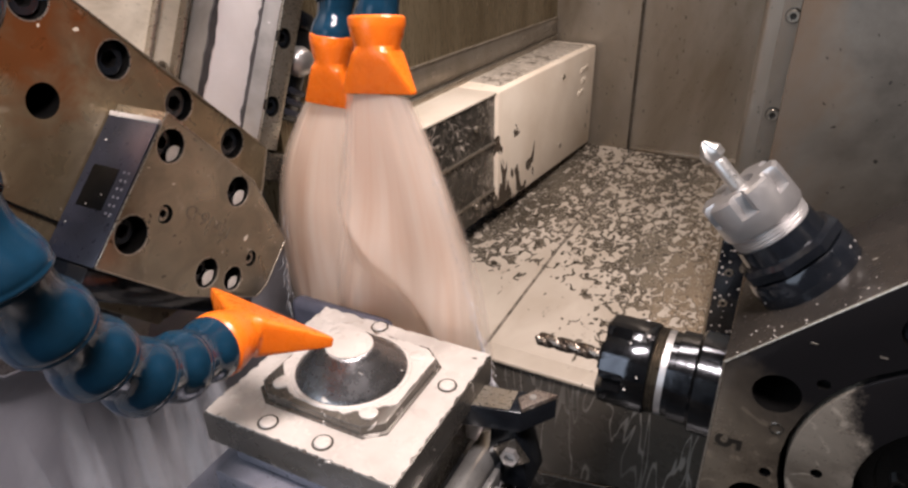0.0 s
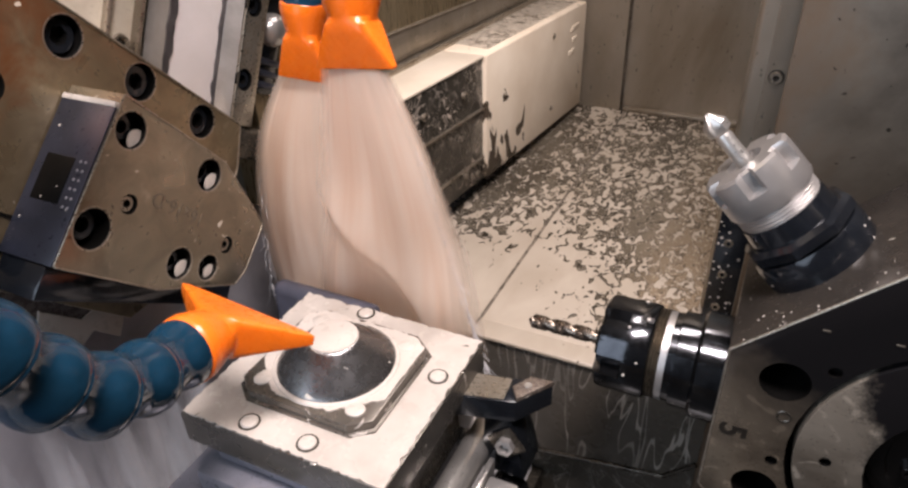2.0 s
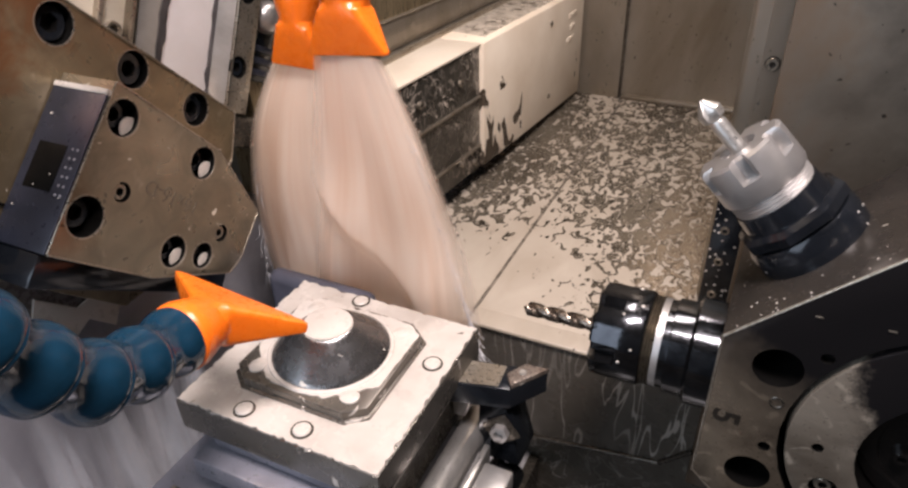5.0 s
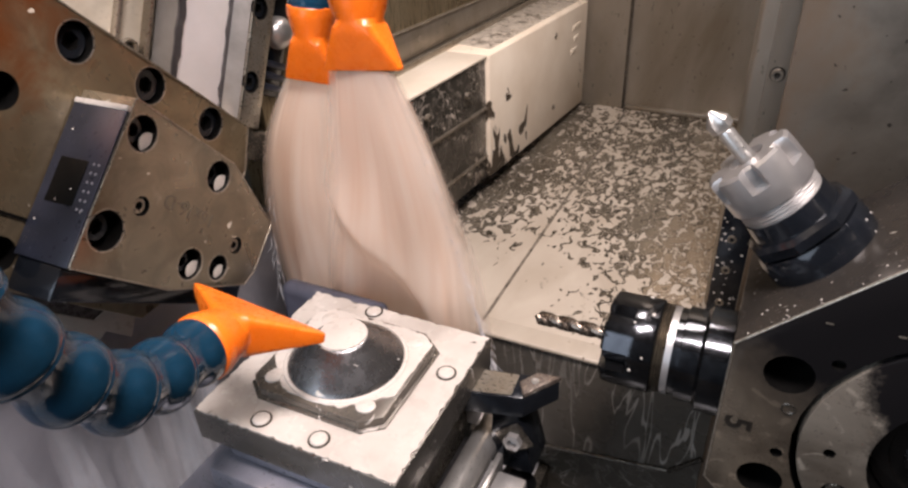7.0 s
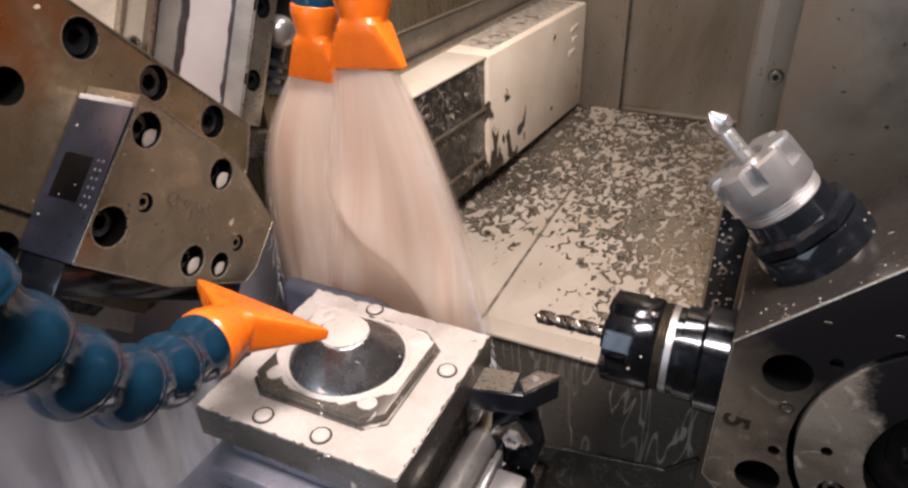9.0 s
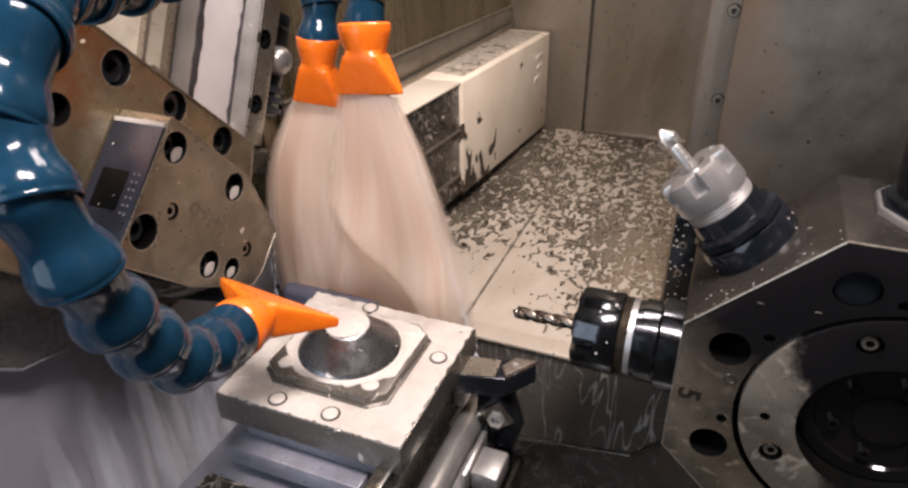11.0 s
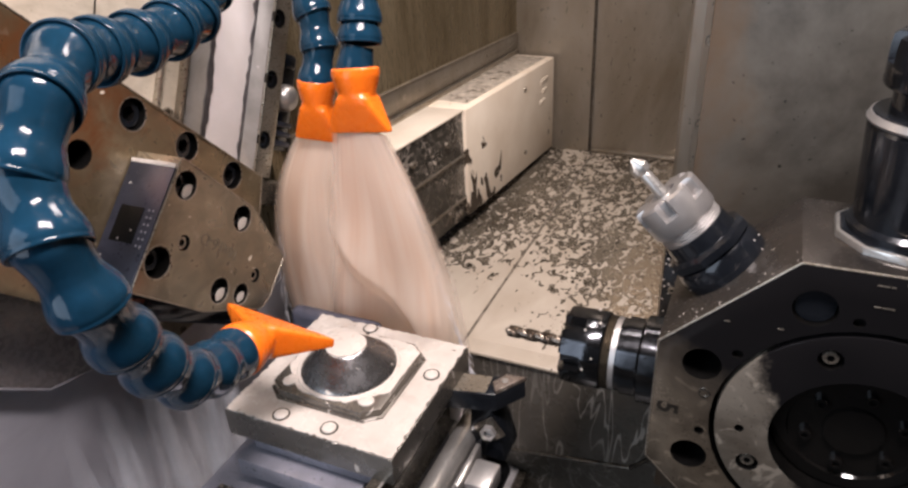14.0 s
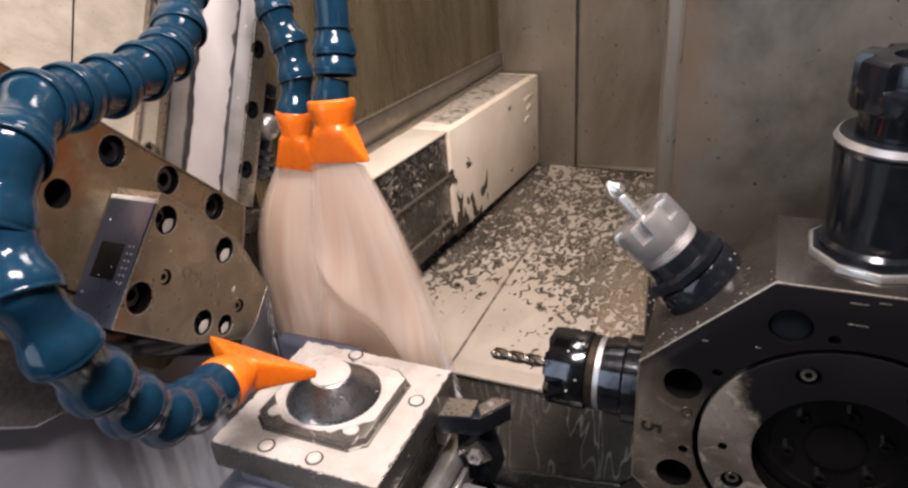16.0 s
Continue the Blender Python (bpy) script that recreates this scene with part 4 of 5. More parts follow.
# pale patch in place of the brightly lit stretch of cover
part("run_off", slab([(0.2180, 0.1100), (0.2370, 0.0890), (0.2500, 0.0950), (0.2640, 0.0800), (0.2740, 0.0960), (0.2600, 0.1080), (0.2460, 0.1060), (0.2260, 0.1260)], 0.0012, (), 0.0004), M["milk"], low, "pale patch standing in for the lit part of the sheet",
     axes((-0.2894, 0, 0), *X_FACE))

# ---------------------------------------------------------------- lower turret with radial tools
turret = thing("tool_turret", "dark oily octagonal steel tool turret", "tool turret")
TC, TR = (0.149, 0.094), 0.1075
tf = axes((TC[0], 0.322, TC[1]), *Y_FACE)
oct_holes = []
for k in range(8):
    a = radians(22.5 + 45 * k)
    oct_holes.append((0.0895 * math.cos(a), 0.0895 * math.sin(a), 0.0105, 0.03))
for k in range(8):
    a = radians(45 * k + 10)
    oct_holes.append((0.080 * math.cos(a), 0.080 * math.sin(a), 0.0028, 0.004))
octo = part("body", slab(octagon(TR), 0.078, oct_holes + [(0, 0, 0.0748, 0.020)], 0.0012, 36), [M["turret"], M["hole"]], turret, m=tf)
octo.data.materials.append(M["flat"])
for f in octo.data.polygons:
    if f.material_index == 0 and abs(f.normal.z) < 0.3:
        f.material_index = 2
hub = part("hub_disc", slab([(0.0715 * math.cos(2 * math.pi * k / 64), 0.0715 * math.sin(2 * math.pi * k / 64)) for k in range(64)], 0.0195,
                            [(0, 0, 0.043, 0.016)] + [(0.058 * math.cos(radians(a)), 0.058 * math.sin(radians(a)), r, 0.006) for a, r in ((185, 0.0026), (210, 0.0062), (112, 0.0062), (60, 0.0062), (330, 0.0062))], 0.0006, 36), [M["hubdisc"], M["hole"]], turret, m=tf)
for a in (210, 112, 60, 330):
    share("bolt", BOLT_SMALL, hub, tf @ Matrix.Translation((0.058 * math.cos(radians(a)), 0.058 * math.sin(radians(a)), -0.0015)))
for k in range(8):                                   # bright strips standing in for highlights on the octagon's wet edges
    a, b = radians(22.5 + 45 * k), radians(67.5 + 45 * k)
    q = TR / math.cos(radians(22.5)) - 0.0004
    part("worn_arris", lathe([(0.0, 0), (0.0007, 0), (0.0007, 1.0), (0.0, 1.0)], 8), M["steel"], octo, "bright worn and highlit edge",
         tf @ along((q * math.cos(a), q * math.sin(a), -0.0004), (q * math.cos(b), q * math.sin(b), -0.0004)) @ Matrix.Diagonal((1, 1, 2 * q * math.sin(radians(22.5)), 1)))
part("hub_cap", lathe([(0.0425, -0.0158), (0.0425, -0.0135), (0.0415, -0.0125), (0.034, -0.0123), (0.033, -0.0140), (0.016, -0.0142), (0.015, -0.0120), (0.0, -0.0118)], 56), M["gloss"], turret, "glossy black stepped hub cap", tf)
for a in range(0, 360, 60):
    share("hub_bolt", BOLT_DARK, turret, tf @ pose(0.0245 * math.cos(radians(a + 20)), 0.0245 * math.sin(radians(a + 20)), -0.0105), "black wet cap screw")
part("rear_drum", lathe([(0.085, -0.30), (0.085, -0.079), (0.0, -0.079)], 48), M["dark"], turret, "dark drum behind the octagon", tf)


def number(body, size, m, parent):
    c = bpy.data.curves.new("station_number", "FONT")
    c.body, c.size, c.extrude, c.offset, c.align_x, c.align_y = body, size, 0.0002, 0.00035, "CENTER", "CENTER"
    o = new("station_number", c)
    me = bpy.data.meshes.new_from_object(o.evaluated_get(bpy.context.evaluated_depsgraph_get()))
    bpy.data.objects.remove(o)
    me.materials.append(M["engraved_dark"])
    return share("station_number", me, parent, m, "engraved station number")


part("plug", lathe([(0.0, -0.006), (0.0104, -0.006), (0.0098, -0.0035), (0.0060, -0.0030), (0.0, -0.0034)], 32), M["black"], octo, "black wet plug in the bore",
     tf @ pose(0.0895 * math.cos(radians(112.5)), 0.0895 * math.sin(radians(112.5)), 0))
part("pit_ring", lathe([(0.0022, 0.0), (0.0028, 0.0004), (0.0034, 0.0)], 24), M["dark"], octo, "small stained ring", tf @ pose(0.070 - TC[0], 0.109 - TC[1], 0.0001))
for x0, x1, z in ((0.138, 0.146, 0.1955), (0.150, 0.155, 0.1975), (0.139, 0.148, 0.1835), (0.074, 0.077, 0.1600), (0.100, 0.103, 0.1610)):
    part("scratch", block((x0 - TC[0], z - 0.0004 - TC[1], 0.0), (x1 - TC[0], z + 0.0004 - TC[1], 0.0003), 0.0001), M["steel"], octo, "bright nick", tf)
number("5", 0.0168, tf @ pose(-0.0985, -0.002, 0.0001, 0, 0, -90), octo)


def er_nut(r, length):
    """Slotted collet nut along z, front face at z = length."""
    prof = [(r * 0.72, 0), (r * 0.97, 0.0), (r, 0.0015), (r, length * 0.46), (r, length * 0.50), (r, length * 0.80), (r * 0.985, length * 0.94), (r * 0.90, length), (r * 0.42, length), (r * 0.40, length * 0.85), (0, length * 0.85)]

    def slots(a, i):
        inside = (a % radians(60)) < radians(19)
        return 0.77 if inside and i in (4, 5, 6, 7) else 1.0
    return lathe(prof, 72, None, slots)


def twist_drill(r, length, turns=2.4):
    bm = bmesh.new()
    n, seg = 60, 20
    rings = []
    for i in range(n + 1):
        s = i / n
        z = s * length
        taper = min(1.0, (1 - s) / 0.07 + 0.04)
        ring = []
        for k in range(seg):
            a = 2 * math.pi * k / seg
            flute = 1 - 0.42 * max(0.0, math.cos(2 * a)) ** 1.5 * (1 if s > 0.12 else 0)
            q = r * flute * taper
            ring.append(bm.verts.new((q * math.cos(a + turns * 2 * math.pi * s), q * math.sin(a + turns * 2 * math.pi * s), z)))
        rings.append(ring)
    for a, b in zip(rings, rings[1:]):
        for k in range(seg):
            bm.faces.new((a[k], a[(k + 1) % seg], b[(k + 1) % seg], b[k]))
    bm.faces.new(rings[-1])
    bm.faces.new(rings[0][::-1])
    return bm


# drill in a collet chuck, pointing to -x
dt = along((0.0415, 0.367, 0.0890), (-0.1, 0.367, 0.0878))
drill = thing("drill_holder", "collet chuck with a twist drill on the turret", "tool holder")
part("shank", lathe([(0.0, 0), (0.029, 0), (0.029, 0.012), (0.026, 0.014), (0.026, 0.0235), (0.0243, 0.024), (0.0243, 0.0274), (0.0, 0.0274)], 48), M["chrome"], drill, "dark chromed holder body", dt)
part("collar", lathe([(0.0, 0.0275), (0.0245, 0.0275), (0.0245, 0.031), (0.0, 0.031)], 48), M["nutgrey"], drill, "bright ground collar", dt)
part("thread", lathe([(0.0, 0.031)] + [(0.0250 - 0.0010 * (k % 2), 0.031 + 0.0008 * k) for k in range(9)] + [(0, 0.0375)], 48), M["brass"], drill, "oily brownish thread", dt)
part("nut", er_nut(0.0264, 0.0275), M["chrome"], drill, "dark chromed slotted collet nut", dt @ pose(0, 0, 0.0365))
part("drill", twist_drill(0.0043, 0.047, 1.9), M["drillsteel"], drill, "steel twist drill", dt @ pose(0, 0, 0.062))

# countersink in a collet chuck on the slanted flat
cm = Vector((TC[0] - TR * 0.7071 - 0.003, 0.369, TC[1] + TR * 0.7071 - 0.003))
ct = along(cm, cm + Vector((-0.7071, 0, 0.7071)))
sink = thing("countersink_holder", "driven collet chuck with a countersink on the turret", "tool holder")
part("flange", lathe([(0.0, 0), (0.0255, 0), (0.0255, 0.010), (0.024, 0.013), (0.0, 0.013)], 48), M["black"], sink, "black wet base flange", ct)
part("ring_plate", lathe([(0.0, 0.0135), (0.024, 0.0135), (0.0258, 0.0145), (0.0258, 0.019), (0.023, 0.021), (0.0, 0.021)], 8), M["black"], sink, "black octagonal drive ring", ct)
part("shank", lathe([(0.0, 0.021), (0.0205, 0.021), (0.0195, 0.0295), (0.0, 0.0295)], 48), M["black"], sink, "", ct)
part("thread", lathe([(0.0, 0.029)] + [(0.0190 - 0.0010 * (k % 2), 0.029 + 0.0009 * k) for k in range(9)] + [(0, 0.0375)], 48), M["nutgrey"], sink, "grey thread", ct)
part("nut", er_nut(0.0203, 0.0205), M["nutgrey"], sink, "satin grey slotted collet nut", ct @ pose(0, 0, 0.0365))
stem = part("tool_shank", lathe([(0.0, 0.053), (0.0038, 0.053), (0.0038, 0.071), (0.0030, 0.073), (0.0, 0.073)], 24), M["bright"], sink, "bright tool shank", ct)
part("cutter", lathe([(0.0034, 0.0725), (0.0055, 0.0740), (0.0056, 0.0780), (0.0012, 0.0835), (0, 0.0838)], 24, None, lambda a, i: 0.74 if (a % radians(120)) < radians(40) and 0 < i < 3 else 1.0), M["bright"], stem, "bright three-flute countersink", ct)

# upright holder on the top flat
ut = pose(TC[0] + 0.002, 0.366, TC[1] + TR)
up = thing("upright_holder", "tall black tool holder upright on the turret", "tool holder")
part("foot", slab([(0.033 * math.cos(2 * math.pi * k / 10 + 0.3), 0.033 * math.sin(2 * math.pi * k / 10 + 0.3)) for k in range(10)], 0.004, (), 0.001), M["bright"], up, "bright foot plate", ut @ pose(0, 0, 0.0042))
part("body", lathe([(0, 0.004), (0.0275, 0.004), (0.0275, 0.008), (0.0250, 0.010), (0.0285, 0.058), (0.027, 0.0605), (0.0, 0.0605)], 56), M["black"], up, "glossy black cylinder", ut)
part("shoulder", lathe([(0, 0.0602), (0.0280, 0.0602), (0.0295, 0.062), (0.0280, 0.065), (0.0, 0.065)], 56), M["nutgrey"], up, "steel shoulder ring", ut)
part("cap_plate", lathe([(0, 0.0648), (0.0276, 0.0648), (0.0270, 0.0656), (0.0, 0.0656)], 56), M["black"], up, "black top plate inside the bright rim", ut)
part("foot_film", lathe([(0, 0.0040), (0.0312, 0.0040), (0.0308, 0.0048), (0.0, 0.0048)], 10), M["black"], up, "black oily foot face", ut @ pose(0, 0, 0, 0, 0, math.degrees(0.3)))
part("neck", lathe([(0, 0.0658), (0.0205, 0.0658), (0.0205, 0.080), (0, 0.080)], 40), M["black"], up, "", ut)
part("nut", er_nut(0.0262, 0.024), M["black"], up, "black slotted nut", ut @ pose(0, 0, 0.078))

# ---------------------------------------------------------------- work plate with the cone in front of the tools
fix = thing("work_plate", "square steel plate covered with milky coolant", "fixture plate")
PX, PY, PW, PD, PZ = -0.1920, 0.2185, 0.1140, 0.1065, 0.100
fp = pose(PX, PY, PZ)
studs = [(0.0360, 0.0080), (0.0690, 0.0085), (0.1040, 0.0715), (0.0430, 0.1015)]
plate = part("plate", slab([(0, 0), (PW, 0), (PW, PD), (0, PD)], 0.0185, (), 0.0012), M["plateside"], fix, "", fp)


def torn(outline, depth, seed, step=0.0012):
    """The outline again with its straight edges broken into small tears that eat inwards."""
    out = []
    n = len(outline)
    cx, cy = sum(p[0] for p in outline) / n, sum(p[1] for p in outline) / n
    for i in range(n):
        a, b = Vector(outline[i]), Vector(outline[(i + 1) % n])
        side = Vector((-(b - a).y, (b - a).x)).normalized()
        if side.dot(Vector((cx, cy)) - a) < 0:
            side = -side
        k = max(2, int((b - a).length / step))
        for j in range(k):
            p = a.lerp(b, j / k)
            bite = max(0.0, noise.noise(Vector((p.x * 260, p.y * 260, seed))) - 0.12) + 0.5 * max(0.0, noise.noise(Vector((p.x * 700, p.y * 700, seed + 5))))
            out.append(tuple(p + side * depth * bite))
    return out


part("coolant_film", slab(torn([(0.0005, 0.0005), (PW - 0.0005, 0.0005), (PW - 0.0005, PD - 0.0005), (0.0005, PD - 0.0005)], 0.0026, 3.0), 0.0009), M["platetop"], plate, "milky coolant film", fp @ pose(0, 0, 0.0008))
for u, v in studs:
    part("stud_gap", lathe([(0.0042, 0.0004), (0.0046, 0.0008), (0.0052, 0.0008), (0.0054, 0.0004)], 28), M["dark"], plate, "dark gap round the stud", fp @ pose(u, v, 0.0005))
    part("stud", lathe([(0.0, -0.001), (0.0043, -0.001), (0.0043, 0.0010), (0.0036, 0.0016), (0.0, 0.0018)], 28), M["milk"], plate, "round stud end under coolant", fp @ pose(u, v, 0.0005))

piece = thing("cone_piece", "shiny steel cone on a square flange with cut corners", "workpiece")
CX, CY = -0.1370, 0.2735
cp = pose(CX, CY, PZ + 0.001)


def cut_square(sx, sy, c, d):
    """Outline of a rectangle of half sides sx, sy with corners cut by c along x and d along y."""
    return [(sx, -sy + d), (sx, sy - d), (sx - c, sy), (-sx + c, sy), (-sx, sy - d), (-sx, -sy + d), (-sx + c, -sy), (sx - c, -sy)]


FX, FY = 0.0378, 0.0348
flange = part("flange", slab(cut_square(FX, FY, 0.0092, 0.0075), 0.0060, (), 0.0010), M["flange"], piece, "square flange with cut corners", cp @ pose(0, 0, 0.0058))
# dark rim laid on the plate as the flange's contact shadow
part("flange_foot", slab(cut_square(FX + 0.0016, FY + 0.0016, 0.0096, 0.0078), 0.0012, (), 0.0006), M["flange"], flange, "dark rim standing in for the shadow round the foot", cp @ pose(0, 0, 0.0010))
part("flange_film", slab(torn([(FX - 0.0012, -FY + 0.021), (FX - 0.0012, FY - 0.008), (FX - 0.010, FY - 0.0012), (-FX + 0.010, FY - 0.0012), (-FX + 0.0012, FY - 0.008), (-FX + 0.0012, -FY + 0.022), (-0.0165, -FY + 0.0030), (0.0150, -FY + 0.0030)], 0.0026, 8.0), 0.0009), M["milk"], flange, "milky coolant on the flange", cp @ pose(0, 0, 0.0064))
cone = part("cone", lathe([(0.0, 0.0062), (0.0298, 0.0062), (0.0298, 0.0070), (0.0288, 0.0082), (0.0278, 0.00912), (0.0146, 0.02128), (0.0136, 0.0222), (0.0127, 0.0228), (0.0, 0.0228)], 96), M["cone"], piece, "bright turned cone", cp)
part("cap", lathe([(0.0128, 0.0226), (0.0124, 0.0234), (0.0105, 0.0238), (0.0, 0.0240)], 40, None, lambda a, i: 1 + 0.012 * math.sin(3 * a + 1) * (i < 3)), M["milk"], cone, "coolant-covered flat tip", cp)
part("foot_ring", lathe([(0.0297, 0.0060), (0.0302, 0.0072), (0.0318, 0.0070), (0.0326, 0.0062)], 72), M["milk"], cone, "white ring of coolant round the cone's foot", cp)
for sx, sy in ((1, 1), (1, -1), (-1, 1), (-1, -1)):
    part("pin", lathe([(0, 0), (0.0046, 0), (0.0046, 0.0008), (0.0036, 0.0013), (0, 0.0015)], 20, None, lambda a, i: 1 + 0.06 * math.sin(2 * a + sx)), M["milk"], flange, "drop of coolant in the corner", cp @ pose(sx * 0.0268, sy * 0.0250, 0.0058))

# ---------------------------------------------------------------- vice and slide under the plate
vice = thing("machine_vice", "dark stepped steel vice under the plate", "vice")
part("jaw_block", block((-0.178, 0.2215, 0.0708), (-0.094, 0.320, 0.0825), 0.002), M["vice"], vice, "blue-grey upper step")
part("step", block((-0.184, 0.2105, 0.0570), (-0.100, 0.325, 0.0705), 0.002), M["vice"], vice, "blue-grey lower step")
part("base", block((-0.207, 0.170, -0.02), (-0.100, 0.335, 0.0500), 0.003), M["vice"], vice, "wet grey base")
part("base_pocket", block((-0.196, 0.178, 0.0494), (-0.148, 0.2045, 0.0506), 0.0005), M["vent"], vice, "dark splashed pocket in the base")
part("side_bar", block((-0.0935, 0.15, 0.040), (-0.0855, 0.327, 0.0810), 0.0015), M["dark"], vice, "dark side bar")
for x, z in ((-0.0853, 0.0808), (-0.0853, 0.0660)):
    part("bar_edge", block((x - 0.0009, 0.15, z - 0.0006), (x + 0.0006, 0.327, z + 0.0006), 0.0003), M["bright"], vice, "bright edge line of the bar")
part("rail", lathe([(0, 0), (0.0080, 0), (0.0086, 0.001), (0.0086, 0.204), (0.0080, 0.205), (0, 0.205)], 32), M["bright"], vice, "bright ground slide rod", along((-0.0745, 0.115, 0.040), (-0.0745, 0.32, 0.040)))
part("wedge", hull8([(-0.0850, 0.305, 0.052), (-0.0780, 0.305, 0.052), (-0.0780, 0.322, 0.052), (-0.0850, 0.322, 0.052),
                     (-0.0850, 0.305, 0.072), (-0.0720, 0.305, 0.070), (-0.0720, 0.322, 0.070), (-0.0850, 0.322, 0.072)], 0.0008), M["nutgrey"], vice, "bright wedge beside the bar")
part("screw_rod", lathe([(0, 0), (0.0105, 0), (0.0105, 0.225), (0, 0.225)], 40), M["chrome"], vice, "thick round dark rod", along((-0.0545, 0.085, 0.014), (-0.0545, 0.31, 0.014)))
part("bracket", hull8([(-0.0700, 0.302, 0.030), (-0.0440, 0.302, 0.030), (-0.0440, 0.328, 0.030), (-0.0700, 0.328, 0.030),
                       (-0.0700, 0.306, 0.066), (-0.0540, 0.306, 0.0705), (-0.0540, 0.328, 0.0705), (-0.0700, 0.328, 0.066)], 0.0015), M["black"], vice, "black end bracket")
part("bracket_plate", block((-0.0080, -0.0080, 0.0), (0.0080, 0.0080, 0.0016), 0.0008), M["dark"], vice, "turned square washer", along((-0.0555, 0.3035, 0.0540), (-0.0540, 0.28, 0.0566)) @ pose(0, 0, 0, 0, 0, 38))
part("bracket_nut", lathe([(0, 0.0015), (0.0052, 0.0015), (0.0052, 0.0055), (0.0030, 0.0058), (0.0022, 0.003), (0, 0.003)], 6), M["nutgrey"], vice, "hexagon nut", along((-0.0555, 0.3035, 0.0540), (-0.0540, 0.28, 0.0566)))
part("clip", block((-0.0600, 0.268, 0.0255), (-0.0430, 0.291, 0.0400), 0.0018), M["nutgrey"], vice, "square steel clip")
part("clip_bar", block((-0.0640, 0.262, 0.0255), (-0.0605, 0.300, 0.0430), 0.0010), M["bright"], vice, "bright bar beside the clip")
tool = thing("turning_tool", "black square turning tool with a pointed carbide insert", "cutting tool")
SHANK = [(-0.0850, 0.2960), (-0.0515, 0.3045), (-0.0380, 0.3242), (-0.0500, 0.3235), (-0.0850, 0.3165)]
shank = part("shank", slab(SHANK, 0.0135, (), 0.0008), M["black"], tool, "", pose(0, 0, 0.0840))
part("shank_top", slab([(-0.0845, 0.2975), (-0.0580, 0.3042), (-0.0590, 0.3200), (-0.0845, 0.3155)], 0.0006), M["steel"], shank, "light grey top face", pose(0, 0, 0.0845))
part("insert", slab([(-0.0565, 0.3130), (-0.0512, 0.3050), (-0.0372, 0.3248), (-0.0500, 0.3236)], 0.0026, (), 0.0005), M["steeltip"], tool, "wet carbide insert", pose(0, 0, 0.0867))
part("insert_screw", lathe([(0, 0), (0.0022, 0), (0.0020, 0.0006), (0.0008, 0.0007), (0, 0.0003)], 16), M["bright"], tool, "bright clamping screw", pose(-0.0490, 0.3165, 0.0866))


# ---------------------------------------------------------------- ball-jointed hoses and orange nozzles
def hose_segment_mesh(d, step):
    """Cup and lip at the +z end, ball at the -z end; the ball sits one step behind the cup."""
    r = d / 2
    back = (step - 0.75 * r) / (1.25 * r)
    prof = [(0.55 * r, -1.95 * r), (0.76 * r, -1.75 * r), (0.87 * r, -1.50 * r), (0.90 * r, -1.25 * r), (0.88 * r, -1.05 * r), (0.835 * r, -0.80 * r), (0.79 * r, -0.45 * r), (0.77 * r, -0.12 * r),
            (0.785 * r, 0.06 * r), (0.85 * r, 0.24 * r), (0.94 * r, 0.48 * r), (1.0 * r, 0.74 * r), (0.995 * r, 0.87 * r), (0.975 * r, 0.92 * r), (0.99 * r, 0.95 * r), (0.99 * r, 1.0 * r), (0.965 * r, 1.04 * r), (0.93 * r, 1.03 * r), (0.86 * r, 0.95 * r)]
    bm = lathe([(q, z * back if z < 0 else z) for q, z in prof], 40)
    bmesh.ops.recalc_face_normals(bm, faces=bm.faces[:])
    for f in bm.faces:
        f.smooth = True
    me = bpy.data.meshes.new("segment")
    bm.to_mesh(me)
    bm.free()
    me.materials.append(M["blue"])
    return me


def hose(label, d, points, step):
    h = thing("coolant_hose", label, "coolant hose", "ball-jointed coolant hoses")
    me = hose_segment_mesh(d, step)
    joints = [p for p, tan in spline(points, step)]
    joints.append(2 * joints[-1] - joints[-2])
    for a, b in zip(joints, joints[1:]):          # cup round joint a, ball in joint b's cup
        axis = (a - b).normalized()
        share("segment", me, h, Matrix.Translation(a - axis * 0.375 * d) @ axis.to_track_quat("Z", "Y").to_matrix().to_4x4())
    return h


